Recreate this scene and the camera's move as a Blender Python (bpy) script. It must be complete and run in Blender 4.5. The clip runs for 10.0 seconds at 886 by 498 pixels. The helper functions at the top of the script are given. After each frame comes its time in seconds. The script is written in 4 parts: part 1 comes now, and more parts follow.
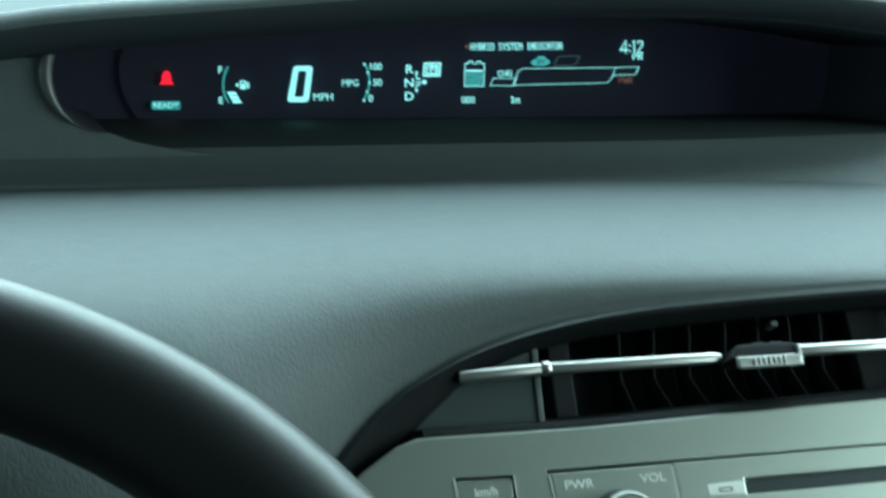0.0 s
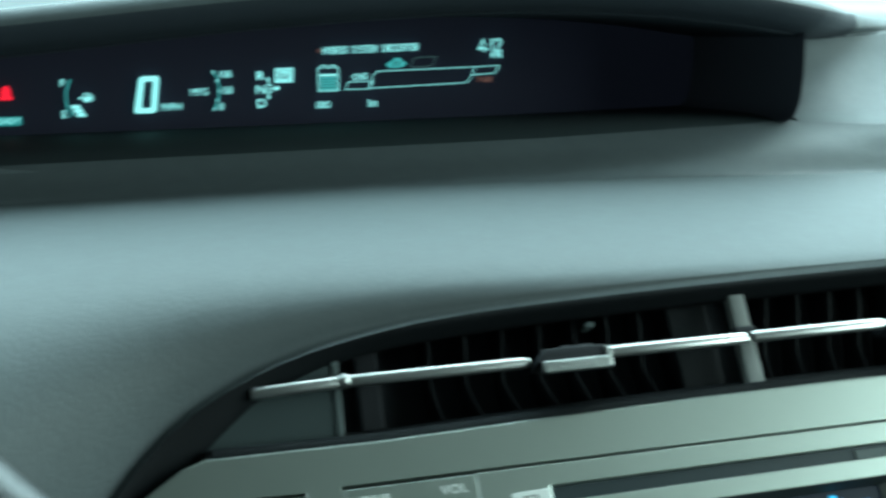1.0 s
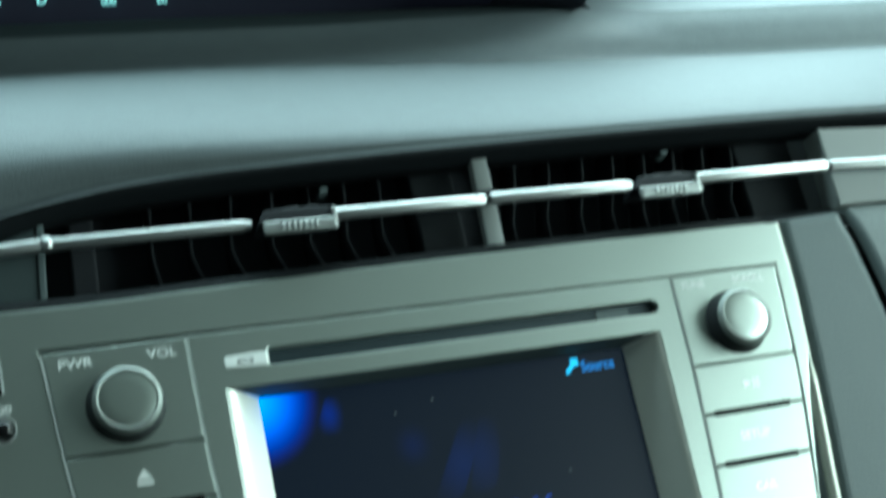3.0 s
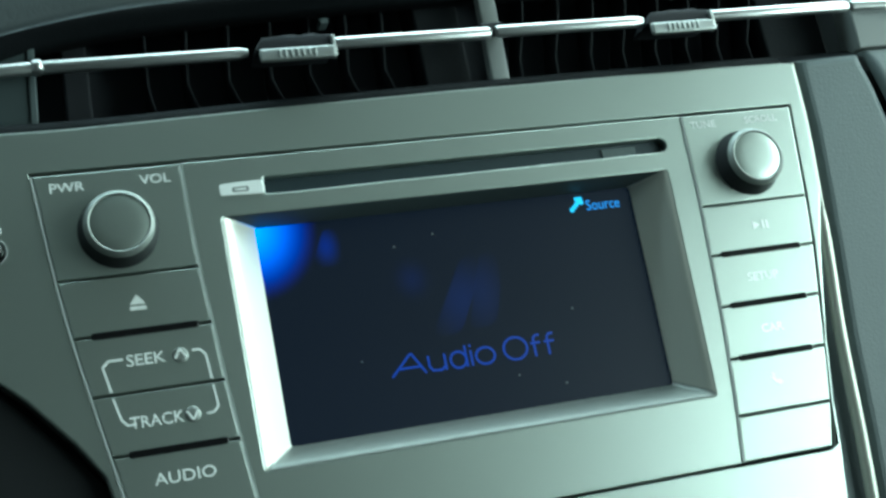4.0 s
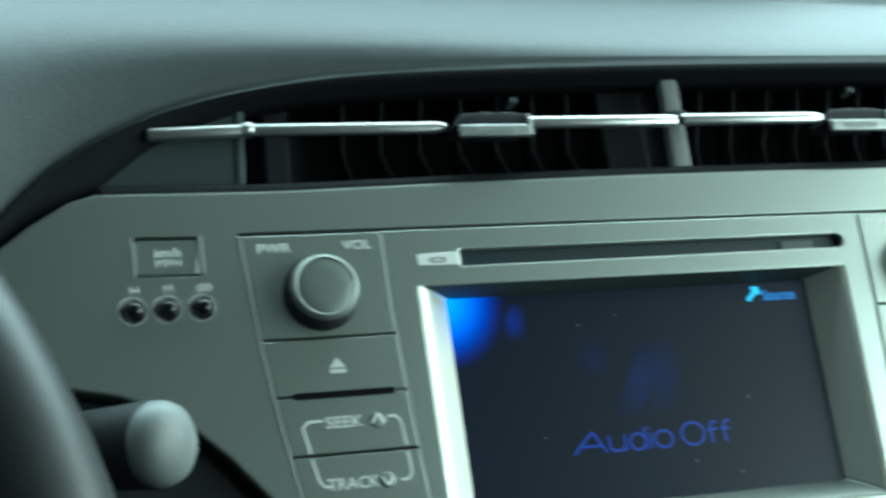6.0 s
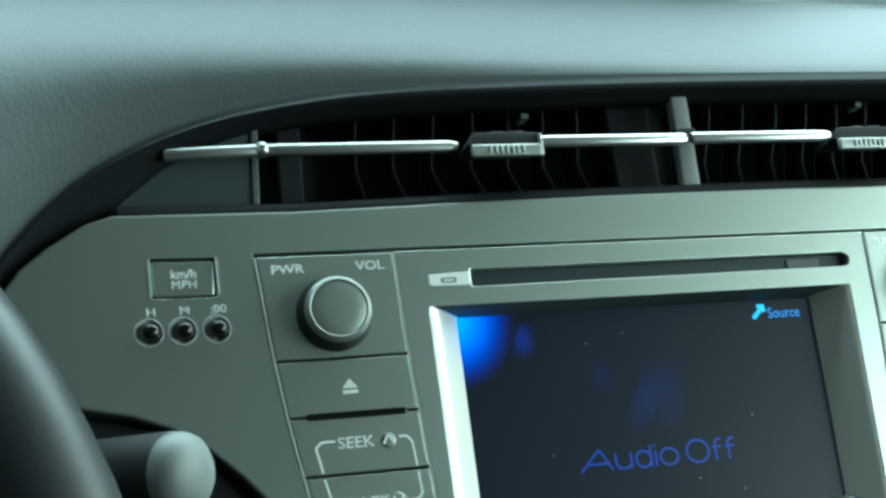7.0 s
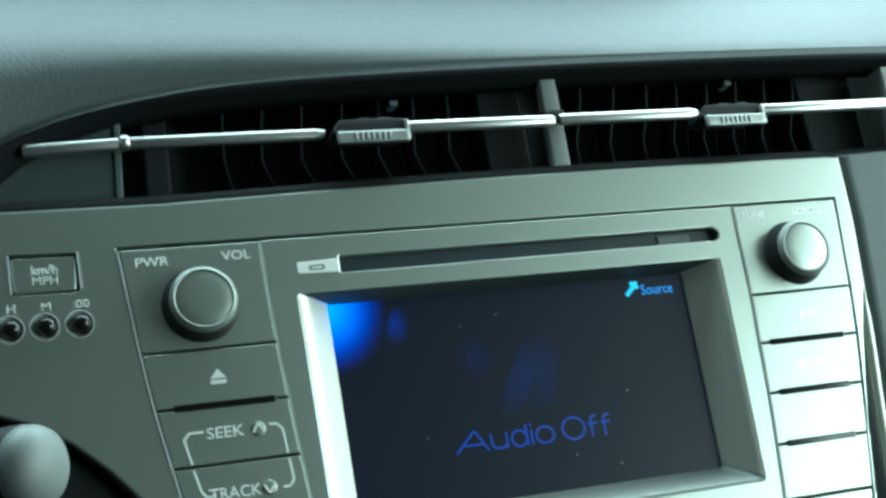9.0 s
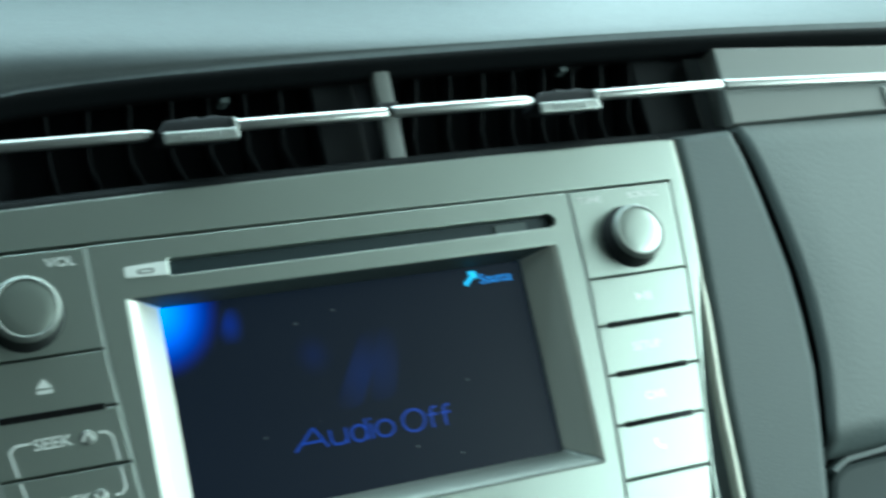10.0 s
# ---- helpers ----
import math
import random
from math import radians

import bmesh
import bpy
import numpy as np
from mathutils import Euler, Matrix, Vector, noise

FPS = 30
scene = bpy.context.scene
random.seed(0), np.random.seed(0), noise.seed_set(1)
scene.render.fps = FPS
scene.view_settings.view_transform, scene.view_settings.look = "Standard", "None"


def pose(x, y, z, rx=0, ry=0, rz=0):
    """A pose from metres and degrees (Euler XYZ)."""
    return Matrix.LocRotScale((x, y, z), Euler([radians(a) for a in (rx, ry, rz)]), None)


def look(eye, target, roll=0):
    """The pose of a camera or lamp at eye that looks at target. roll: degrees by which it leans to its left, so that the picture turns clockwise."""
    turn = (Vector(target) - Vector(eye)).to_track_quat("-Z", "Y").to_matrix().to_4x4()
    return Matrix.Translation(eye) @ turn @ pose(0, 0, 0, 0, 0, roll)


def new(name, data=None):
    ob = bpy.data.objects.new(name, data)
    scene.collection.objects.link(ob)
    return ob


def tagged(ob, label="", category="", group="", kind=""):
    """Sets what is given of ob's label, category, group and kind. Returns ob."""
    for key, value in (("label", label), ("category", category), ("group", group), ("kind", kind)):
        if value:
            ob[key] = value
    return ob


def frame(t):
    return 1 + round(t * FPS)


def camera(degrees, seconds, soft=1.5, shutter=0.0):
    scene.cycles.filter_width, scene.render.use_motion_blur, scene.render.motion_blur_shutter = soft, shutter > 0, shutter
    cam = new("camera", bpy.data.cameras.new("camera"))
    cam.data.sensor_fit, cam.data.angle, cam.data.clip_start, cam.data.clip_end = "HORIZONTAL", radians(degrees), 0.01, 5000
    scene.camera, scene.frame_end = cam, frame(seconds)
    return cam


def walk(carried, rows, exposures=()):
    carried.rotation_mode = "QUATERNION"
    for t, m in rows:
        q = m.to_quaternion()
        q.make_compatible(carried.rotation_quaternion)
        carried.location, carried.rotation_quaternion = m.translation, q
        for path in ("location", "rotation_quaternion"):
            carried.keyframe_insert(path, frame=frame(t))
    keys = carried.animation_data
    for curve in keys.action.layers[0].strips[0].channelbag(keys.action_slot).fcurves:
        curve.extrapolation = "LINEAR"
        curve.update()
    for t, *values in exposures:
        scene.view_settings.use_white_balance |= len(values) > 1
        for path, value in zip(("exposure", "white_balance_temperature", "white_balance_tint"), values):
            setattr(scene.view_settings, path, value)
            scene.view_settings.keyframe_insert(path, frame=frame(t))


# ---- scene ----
from mathutils import geometry

cam = camera(37.6, 10.0, soft=2.7, shutter=0.6)
PATH = [
    (0, -0.2764, -0.3964, 0.7744, 79.50, -0.62, -14.58),
    (0.2, -0.2723, -0.3925, 0.7758, 79.83, -1.03, -14.01),
    (0.5, -0.2543, -0.3970, 0.7729, 79.91, -0.05, -13.96),
    (0.7, -0.2415, -0.3968, 0.7754, 79.35, 0.14, -15.23),
    (1, -0.2164, -0.3997, 0.7750, 79.50, 1.20, -16.60),
    (1.2, -0.2080, -0.4035, 0.7766, 79.51, 2.48, -17.47),
    (1.3, -0.2040, -0.4054, 0.7754, 79.75, 2.30, -17.51),
    (1.5, -0.1989, -0.4023, 0.7689, 79.52, 2.11, -18.41),
    (1.7, -0.1971, -0.4078, 0.7755, 79.63, 1.82, -18.70),
    (1.8, -0.1971, -0.4068, 0.7757, 79.91, 2.20, -18.82),
    (2, -0.1868, -0.4081, 0.7733, 80.28, 2.95, -19.11),
    (2.2, -0.1618, -0.4131, 0.7737, 79.82, 3.60, -20.90),
    (2.5, -0.1454, -0.4098, 0.7581, 78.76, 3.00, -21.29),
    (2.8, -0.1410, -0.4172, 0.7479, 78.52, 1.61, -19.31),
    (3, -0.1486, -0.4113, 0.7340, 77.84, 1.65, -20.26),
    (3.2, -0.1492, -0.4095, 0.7266, 76.36, 1.28, -19.22),
    (4.3, -0.1373, -0.4090, 0.7094, 73.10, 1.28, -19.01),
    (4.5, -0.1487, -0.4080, 0.7108, 73.80, 0.40, -19.68),
    (4.8, -0.1548, -0.4142, 0.7129, 75.22, 0.41, -18.43),
    (5, -0.1547, -0.4135, 0.7201, 74.73, -0.31, -17.92),
    (5.2, -0.1574, -0.4139, 0.7170, 75.04, -0.37, -18.16),
    (5.5, -0.1713, -0.4072, 0.7205, 74.68, -0.67, -17.84),
    (5.8, -0.1847, -0.4051, 0.7146, 76.47, -1.02, -17.70),
    (6, -0.1925, -0.3982, 0.7128, 76.54, -1.69, -16.99),
    (6.2, -0.1999, -0.3968, 0.7216, 75.81, -2.59, -16.02),
    (7.3, -0.1927, -0.3972, 0.7349, 74.51, -1.91, -17.40),
    (7.5, -0.1835, -0.4020, 0.7336, 74.49, -1.15, -17.48),
    (7.8, -0.1838, -0.4026, 0.7289, 74.56, -1.13, -18.47),
    (8, -0.1827, -0.4009, 0.7309, 74.31, -1.33, -18.60),
    (8.2, -0.1799, -0.4046, 0.7286, 74.71, -0.88, -18.57),
    (8.5, -0.1785, -0.4044, 0.7299, 74.70, -0.92, -19.21),
    (8.8, -0.1746, -0.4082, 0.7285, 75.07, -0.69, -19.76),
    (9, -0.1748, -0.4076, 0.7283, 75.02, -0.94, -19.91),
    (9.2, -0.1699, -0.4069, 0.7341, 73.95, -0.85, -21.52),
    (9.5, -0.1686, -0.4099, 0.7363, 74.77, -0.45, -23.06),
    (9.7, -0.1591, -0.4166, 0.7337, 74.51, -0.14, -22.29),
    (10, -0.1506, -0.4153, 0.7356, 73.89, -0.04, -24.38),
]
EXPOSURES = [(0.0, 0.48, 5400, -14), (0.8, 0.48, 5400, -14), (2.3, 0.60, 5400, -14), (4.5, 0.58, 5400, -14), (10.0, 0.58, 5400, -14)]
walk(cam, [(row[0], pose(*row[1:])) for row in PATH], EXPOSURES)

# ---- daylight ----
world = bpy.data.worlds.new("sky")
scene.world = world
world.use_nodes = True
wn = world.node_tree.nodes
sky = wn.new("ShaderNodeTexSky")
sky.sky_type = "NISHITA"
sky.sun_disc = False
sky.sun_elevation = radians(48)
sky.sun_rotation = radians(75)
sky.air_density, sky.dust_density = 1.0, 3.0
wn["Background"].inputs["Strength"].default_value = 0.06
world.node_tree.links.new(sky.outputs["Color"], wn["Background"].inputs["Color"])


def lamp(name, kind, m, energy, colour=(1, 1, 1), size=(1, 1), angle=10.0):
    data = bpy.data.lights.new(name, kind)
    data.energy, data.color = energy, colour
    if kind == "AREA":
        data.shape, data.size, data.size_y = "RECTANGLE", size[0], size[1]
    if kind == "SUN":
        data.angle = radians(angle)
    ob = new(name, data)
    ob.matrix_world = m
    return ob


lamp("sun", "SUN", look((3.0, 0.8, 3.6), (0, 0, 0)), 0.5, (1.0, 0.97, 0.92), angle=25.0)
# daylight that comes in through the side windows and the windscreen
lamp("side_window_daylight", "AREA", look((0.755, -0.385, 0.87), (0.0, -0.385, 0.87)), 10.6, (0.96, 0.98, 0.88), (1.43, 0.56))
lamp("driver_window_daylight", "AREA", look((-0.755, -0.02, 0.785), (0.0, -0.02, 0.785)), 0.28, (0.97, 1.0, 0.90), (0.26, 0.16))
lamp("windscreen_daylight", "AREA", look((0.06, 0.49, 0.935), (0.06, 0.032, 0.046)), 15.9, (0.90, 1.0, 0.985), (1.1, 0.74))

# ---- materials ----


def material(name, colour, rough=0.5, metal=0.0, grain=0.0, scale=600.0, wear=0.12, broad=9.0, coat=0.0, spec=0.5, glow=None, power=0.0, vary=0.06):
    m = bpy.data.materials.new(name)
    m.use_nodes = True
    n, l = m.node_tree.nodes, m.node_tree.links
    b = n["Principled BSDF"]
    b.inputs["Metallic"].default_value = metal
    b.inputs["Coat Weight"].default_value = coat
    b.inputs["Specular IOR Level"].default_value = spec
    tc = n.new("ShaderNodeTexCoord")
    big = n.new("ShaderNodeTexNoise")
    big.inputs["Scale"].default_value = broad
    big.inputs["Detail"].default_value = 6.0
    fine = n.new("ShaderNodeTexNoise")
    fine.inputs["Scale"].default_value = scale
    fine.inputs["Detail"].default_value = 3.0
    for tex in (big, fine):
        l.new(tc.outputs["Object"], tex.inputs["Vector"])
    mix = n.new("ShaderNodeMix")
    mix.data_type = "RGBA"
    mix.inputs["A"].default_value = (*[c * (1 - wear) for c in colour], 1)
    mix.inputs["B"].default_value = (*[min(1.0, c * (1 + wear)) for c in colour], 1)
    l.new(big.outputs["Fac"], mix.inputs["Factor"])
    l.new(mix.outputs["Result"], b.inputs["Base Color"])
    rr = n.new("ShaderNodeMapRange")
    rr.inputs["To Min"].default_value = max(0.02, rough - vary)
    rr.inputs["To Max"].default_value = min(1.0, rough + vary)
    l.new(fine.outputs["Fac"], rr.inputs["Value"])
    l.new(rr.outputs["Result"], b.inputs["Roughness"])
    if grain:
        bump = n.new("ShaderNodeBump")
        bump.inputs["Strength"].default_value = grain
        bump.inputs["Distance"].default_value = 0.0005
        l.new(fine.outputs["Fac"], bump.inputs["Height"])
        l.new(bump.outputs["Normal"], b.inputs["Normal"])
    if glow:
        b.inputs["Emission Color"].default_value = (*glow, 1)
        b.inputs["Emission Strength"].default_value = power
    return m


def soft_grain(m, size=0.006, stretch=0.35, depth=0.0009, strength=0.6):
    """Leather-like creases pressed into a moulded plastic skin."""
    n, l = m.node_tree.nodes, m.node_tree.links
    b = n["Principled BSDF"]
    tc = n.new("ShaderNodeTexCoord")
    mp = n.new("ShaderNodeMapping")
    mp.inputs["Scale"].default_value = (1.0, stretch, stretch)
    warp = n.new("ShaderNodeTexNoise")
    warp.inputs["Scale"].default_value = 45.0
    add = n.new("ShaderNodeMixRGB")
    add.inputs["Fac"].default_value = 0.012
    cell = n.new("ShaderNodeTexVoronoi")
    cell.feature = "DISTANCE_TO_EDGE"
    cell.inputs["Scale"].default_value = 1.0 / size
    fine = n.new("ShaderNodeTexNoise")
    fine.inputs["Scale"].default_value = 700.0
    fine.inputs["Detail"].default_value = 4.0
    ramp = n.new("ShaderNodeMapRange")
    ramp.inputs["From Max"].default_value = 0.22
    mixh = n.new("ShaderNodeMath")
    mixh.operation = "MULTIPLY_ADD"
    mixh.inputs[1].default_value = 0.5
    bump = n.new("ShaderNodeBump")
    bump.inputs["Strength"].default_value = strength
    bump.inputs["Distance"].default_value = depth
    l.new(tc.outputs["Object"], warp.inputs["Vector"])
    l.new(tc.outputs["Object"], add.inputs["Color1"])
    l.new(warp.outputs["Color"], add.inputs["Color2"])
    l.new(add.outputs["Color"], mp.inputs["Vector"])
    l.new(mp.outputs["Vector"], cell.inputs["Vector"])
    l.new(tc.outputs["Object"], fine.inputs["Vector"])
    l.new(cell.outputs["Distance"], ramp.inputs["Value"])
    l.new(fine.outputs["Fac"], mixh.inputs[0])
    l.new(ramp.outputs["Result"], mixh.inputs[2])
    l.new(mixh.outputs["Value"], bump.inputs["Height"])
    l.new(bump.outputs["Normal"], b.inputs["Normal"])
    return m


PAD = soft_grain(material("grained_grey_plastic", (0.078, 0.093, 0.099), 0.64, wear=0.13, broad=130, spec=0.40), 0.0018, 0.5, 0.00025, 0.20)
TRIM = soft_grain(material("dark_grey_plastic", (0.088, 0.112, 0.115), 0.5, wear=0.08), 0.0016, 1.0, 0.00012, 0.3)
# Lighter copy of the pad plastic; the passenger side's light is in its colour.
DASHGREY = soft_grain(material("lit_dash_plastic", (0.125, 0.152, 0.154), 0.5, wear=0.08), 0.0022, 0.6, 0.00022, 0.2)
DUCT = material("duct_plastic", (0.045, 0.049, 0.056), 0.7, spec=0.15)
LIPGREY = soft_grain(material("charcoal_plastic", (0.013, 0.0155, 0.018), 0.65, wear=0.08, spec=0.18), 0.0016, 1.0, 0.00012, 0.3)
# Near-black tone that puts shade into the front lip and the panel's upper edge.
LIPSKIN = soft_grain(material("shade_toned_plastic", (0.008, 0.0095, 0.011), 0.65, wear=0.08, spec=0.09), 0.0016, 1.0, 0.00012, 0.3)
SILVER = material("silver_paint", (0.49, 0.545, 0.505), 0.34, 0.92, grain=0.08, scale=2500, wear=0.05)
SATIN = material("satin_grey_paint", (0.66, 0.67, 0.61), 0.40, 0.7, wear=0.05)
STRIP = material("satin_metal_strip", (0.50, 0.51, 0.45), 0.42, 0.6, grain=0.08, scale=2500, wear=0.05)
RINGGREY = material("dull_silver_ring", (0.26, 0.28, 0.265), 0.46, 0.6, wear=0.05)
GRIP = material("brushed_chrome", (0.40, 0.42, 0.41), 0.42, 0.9, wear=0.05)
CHROME = material("satin_chrome", (0.62, 0.63, 0.62), 0.32, 1.0, wear=0.03, vary=0.01)
BLACK = material("black_plastic", (0.016, 0.018, 0.020), 0.6, grain=0.2, scale=1500, spec=0.25)
DARKHOUSE = material("matt_black_housing", (0.058, 0.062, 0.080), 0.5, spec=0.4)
SHELL = material("satin_black_rim", (0.050, 0.054, 0.058), 0.42, spec=0.6)
# The faint glow stands in for the veil of reflected light on the glass.
SMOKED = material("smoked_glass_with_veil", (0.035, 0.036, 0.055), 0.9, spec=0.0, glow=(0.45, 0.46, 0.75), power=0.0035)
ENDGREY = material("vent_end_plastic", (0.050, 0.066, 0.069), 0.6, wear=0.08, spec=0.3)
# Darker copies of the pad; shade under the hood is put into both colours.
FLOOR_SHADE = soft_grain(material("recess_floor_shade", (0.034, 0.046, 0.050), 0.7, wear=0.08, spec=0.3), 0.0016, 1.0, 0.00012, 0.3)
HOOD_SHADE = soft_grain(material("hood_shade_plastic", (0.028, 0.034, 0.042), 0.7, wear=0.08, spec=0.25), 0.0016, 1.0, 0.00012, 0.3)
VANE = material("vent_black_plastic", (0.022, 0.024, 0.028), 0.6, spec=0.2)
VANEEDGE = material("vent_vane_plastic", (0.017, 0.019, 0.022), 0.6, spec=0.2)
GLOSS = material("gloss_black", (0.006, 0.006, 0.007), 0.08)
GREYPLATE = material("vent_grey_plastic", (0.20, 0.215, 0.21), 0.5, wear=0.06)
LEATHER = soft_grain(material("steering_wheel_leather", (0.014, 0.016, 0.018), 0.42, wear=0.1), 0.0010, 1.0, 0.00006, 0.25)
STALKTIP = material("light_grey_knob", (0.18, 0.20, 0.20), 0.5, grain=0.1)
INK = material("white_lettering", (0.85, 0.88, 0.86), 0.5)
# Brighter metallic copy of the white lettering, for the strongly lit right-hand keys.
BRIGHTINK = material("lit_white_lettering", (0.93, 0.95, 0.94), 0.3, 0.7)
PALE = material("pale_edge_plastic", (0.44, 0.47, 0.46), 0.4)
SLOTBLUE = material("blue_grey_flap", (0.016, 0.030, 0.038), 0.5)
HEADLINER = material("darkened_roof_cloth", (0.09, 0.094, 0.09), 0.9, grain=0.4, scale=300)
CARPET = material("dark_carpet", (0.03, 0.03, 0.032), 0.95, grain=0.6, scale=400)
DOORSKIN = material("door_trim", (0.05, 0.053, 0.053), 0.6)
CONCRETE = material("concrete", (0.42, 0.42, 0.40), 0.85, grain=0.5, scale=60, broad=0.8)
CYAN = material("vacuum_fluorescent", (0.02, 0.05, 0.05), 0.5, glow=(0.50, 1.0, 0.95), power=0.8)
CYANDIM = material("vacuum_fluorescent_dim", (0.02, 0.05, 0.05), 0.5, glow=(0.25, 0.95, 0.90), power=0.3)
READYFILL = material("ready_lamp_field", (0.01, 0.04, 0.04), 0.5, glow=(0.10, 0.80, 0.72), power=0.14)
FAINT = material("unlit_segment", (0.02, 0.05, 0.05), 0.5, glow=(0.35, 0.6, 0.6), power=0.10)
REDDIM = material("dim_red_segment", (0.05, 0.02, 0.02), 0.5, glow=(1.0, 0.38, 0.28), power=0.10)
BLUE = material("blue_screen_text", (0.0, 0.01, 0.05), 0.4, glow=(0.015, 0.07, 0.60), power=0.34)
SKYBLUE = material("light_blue_screen_text", (0.0, 0.02, 0.05), 0.4, glow=(0.06, 0.30, 0.85), power=0.8)
ICONBLUE = material("pale_blue_screen_mark", (0.0, 0.02, 0.05), 0.4, glow=(0.10, 0.55, 0.95), power=0.9)
LCD = material("lcd_glass", (0.004, 0.005, 0.009), 0.34, spec=0.32, glow=(0.04, 0.08, 0.18), power=0.045)
RED = material("red_warning_lamp", (0.1, 0.01, 0.01), 0.5, glow=(1.0, 0.005, 0.03), power=0.9)

FARDARK = material("dim_glow_band", (0.06, 0.075, 0.095), 0.9, glow=(0.75, 0.9, 1.0), power=0.045)
HAZEWHITE = material("daylight_glow_band", (0.7, 0.75, 0.75), 0.9, glow=(0.9, 1.0, 0.98), power=0.42)

GLASS = bpy.data.materials.new("clear_glass")
GLASS.use_nodes = True
gb = GLASS.node_tree.nodes["Principled BSDF"]
gb.inputs["Base Color"].default_value = (0.93, 0.98, 0.96, 1)
gb.inputs["Transmission Weight"].default_value = 1.0
gb.inputs["Roughness"].default_value = 0.0
gb.inputs["IOR"].default_value = 1.0 + 0.02

# ---- mesh helpers ----
PANEL = pose(0, 0, 0.62, -33, 0, 0)     # the centre panel leans back; its face is the plane y = 0
MM = 0.001


def part(name, bm, mat, parent=None, label="", smooth=None):
    bmesh.ops.recalc_face_normals(bm, faces=bm.faces)
    me = bpy.data.meshes.new(name)
    bm.to_mesh(me)
    bm.free()
    me.materials.append(mat)
    if smooth is not None:
        me.shade_smooth()
        me.set_sharp_from_angle(angle=radians(smooth))
    ob = new(name, me)
    if parent:
        ob.parent = parent
    if label:
        tagged(ob, label)
    return ob


def thing(name, label, category, m=None, group="", kind=""):
    ob = new(name)
    ob.empty_display_size = 0.02
    ob.matrix_world = m or Matrix()
    return tagged(ob, label, category, group, kind)


def area2(loop):
    return sum(a[0] * b[1] - b[0] * a[1] for a, b in zip(loop, loop[1:] + loop[:1]))


def inset(loop, d):
    """The loop (counter-clockwise) moved inwards by d."""
    out, n = [], len(loop)
    for i, p in enumerate(loop):
        a, b = Vector(loop[i - 1]), Vector(loop[(i + 1) % n])
        p = Vector(p)
        e1, e2 = (p - a).normalized(), (b - p).normalized()
        n1, n2 = Vector((-e1.y, e1.x)), Vector((-e2.y, e2.x))
        s = n1 + n2
        s = s * (2.0 / max(s.length_squared, 0.4))
        out.append(tuple(p + s * d))
    return out


def fillet(loop, r, steps=4):
    """Rounds the corners of a loop."""
    out, n = [], len(loop)
    for i, p in enumerate(loop):
        p, a, b = Vector(p), Vector(loop[i - 1]), Vector(loop[(i + 1) % n])
        k = min(r, (a - p).length * 0.45, (b - p).length * 0.45)
        s, e = p + (a - p).normalized() * k, p + (b - p).normalized() * k
        for j in range(steps + 1):
            u = j / steps
            out.append(tuple(s * (1 - u) ** 2 + p * 2 * u * (1 - u) + e * u * u))
    return out


def plate(outer, y0, y1, b=0.0, holes=(), bm=None, steps=2, hb=None):
    """A plate in the x-z plane, from its front y0 back to y1, with front edges rounded by b; loops in millimetres."""
    bm = bm or bmesh.new()
    front = []
    for k, loop in enumerate((outer, *holes)):
        loop = list(loop)
        if (area2(loop) < 0) == (k == 0):
            loop.reverse()
        rings = []
        if k and hb is not None:
            b = hb
        for j in range(steps + 1 if b else 1):
            u = (j / steps) * math.pi / 2 if b else 0
            ring = inset(loop, b * (1 - math.cos(u))) if b else loop
            rings.append([bm.verts.new((x * MM, (y0 + b * (1 - math.sin(u))) * MM, z * MM)) for x, z in ring])
        rings.insert(0, [bm.verts.new((x * MM, y1 * MM, z * MM)) for x, z in loop])
        for r0, r1 in zip(rings, rings[1:]):
            for i in range(len(r0)):
                bm.faces.new((r0[i - 1], r0[i], r1[i], r1[i - 1]))
        front.append(rings[-1])
    flat = [v for ring in front for v in ring]
    pts = [Vector((v.co.x / MM, v.co.z / MM)) for v in flat]
    loops, k = [], 0
    for ring in front:
        loops.append(list(range(k, k + len(ring))))
        k += len(ring)
    cut = [(lp[i - 1], lp[i]) for lp in loops for i in range(len(lp))]
    co, es, fs, ov, oe, of = geometry.delaunay_2d_cdt(pts, cut, [], 0, 1e-5)
    src = [o[0] if o else None for o in ov]
    for f in fs:
        c = sum((co[i] for i in f), Vector((0, 0))) / len(f)
        odd = False
        for i, j in cut:
            p, q = pts[i], pts[j]
            if (p.y > c.y) != (q.y > c.y) and c.x < p.x + (c.y - p.y) * (q.x - p.x) / (q.y - p.y):
                odd = not odd
        vs = [flat[src[i]] for i in f if src[i] is not None]
        if odd and len(set(vs)) == len(f) and not bm.faces.get(vs):
            bm.faces.new(vs)
    return bm


def lathe(profile, centre, axis="y", n=40, bm=None):
    """Turns a profile of (radius, along) in millimetres round an axis through the centre."""
    bm = bm or bmesh.new()
    rings = []
    for r, a in profile:
        ring = []
        for i in range(n):
            t = 2 * math.pi * i / n
            u, v = r * math.cos(t), r * math.sin(t)
            p = (centre[0] + u, centre[1] + a, centre[2] + v) if axis == "y" else (centre[0] + a, centre[1] + u, centre[2] + v)
            ring.append(bm.verts.new([c * MM for c in p]))
        rings.append(ring)
    for r0, r1 in zip(rings, rings[1:]):
        for i in range(n):
            bm.faces.new((r0[i - 1], r0[i], r1[i], r1[i - 1]))
    bm.faces.new(rings[0])
    bm.faces.new(rings[-1])
    return bm


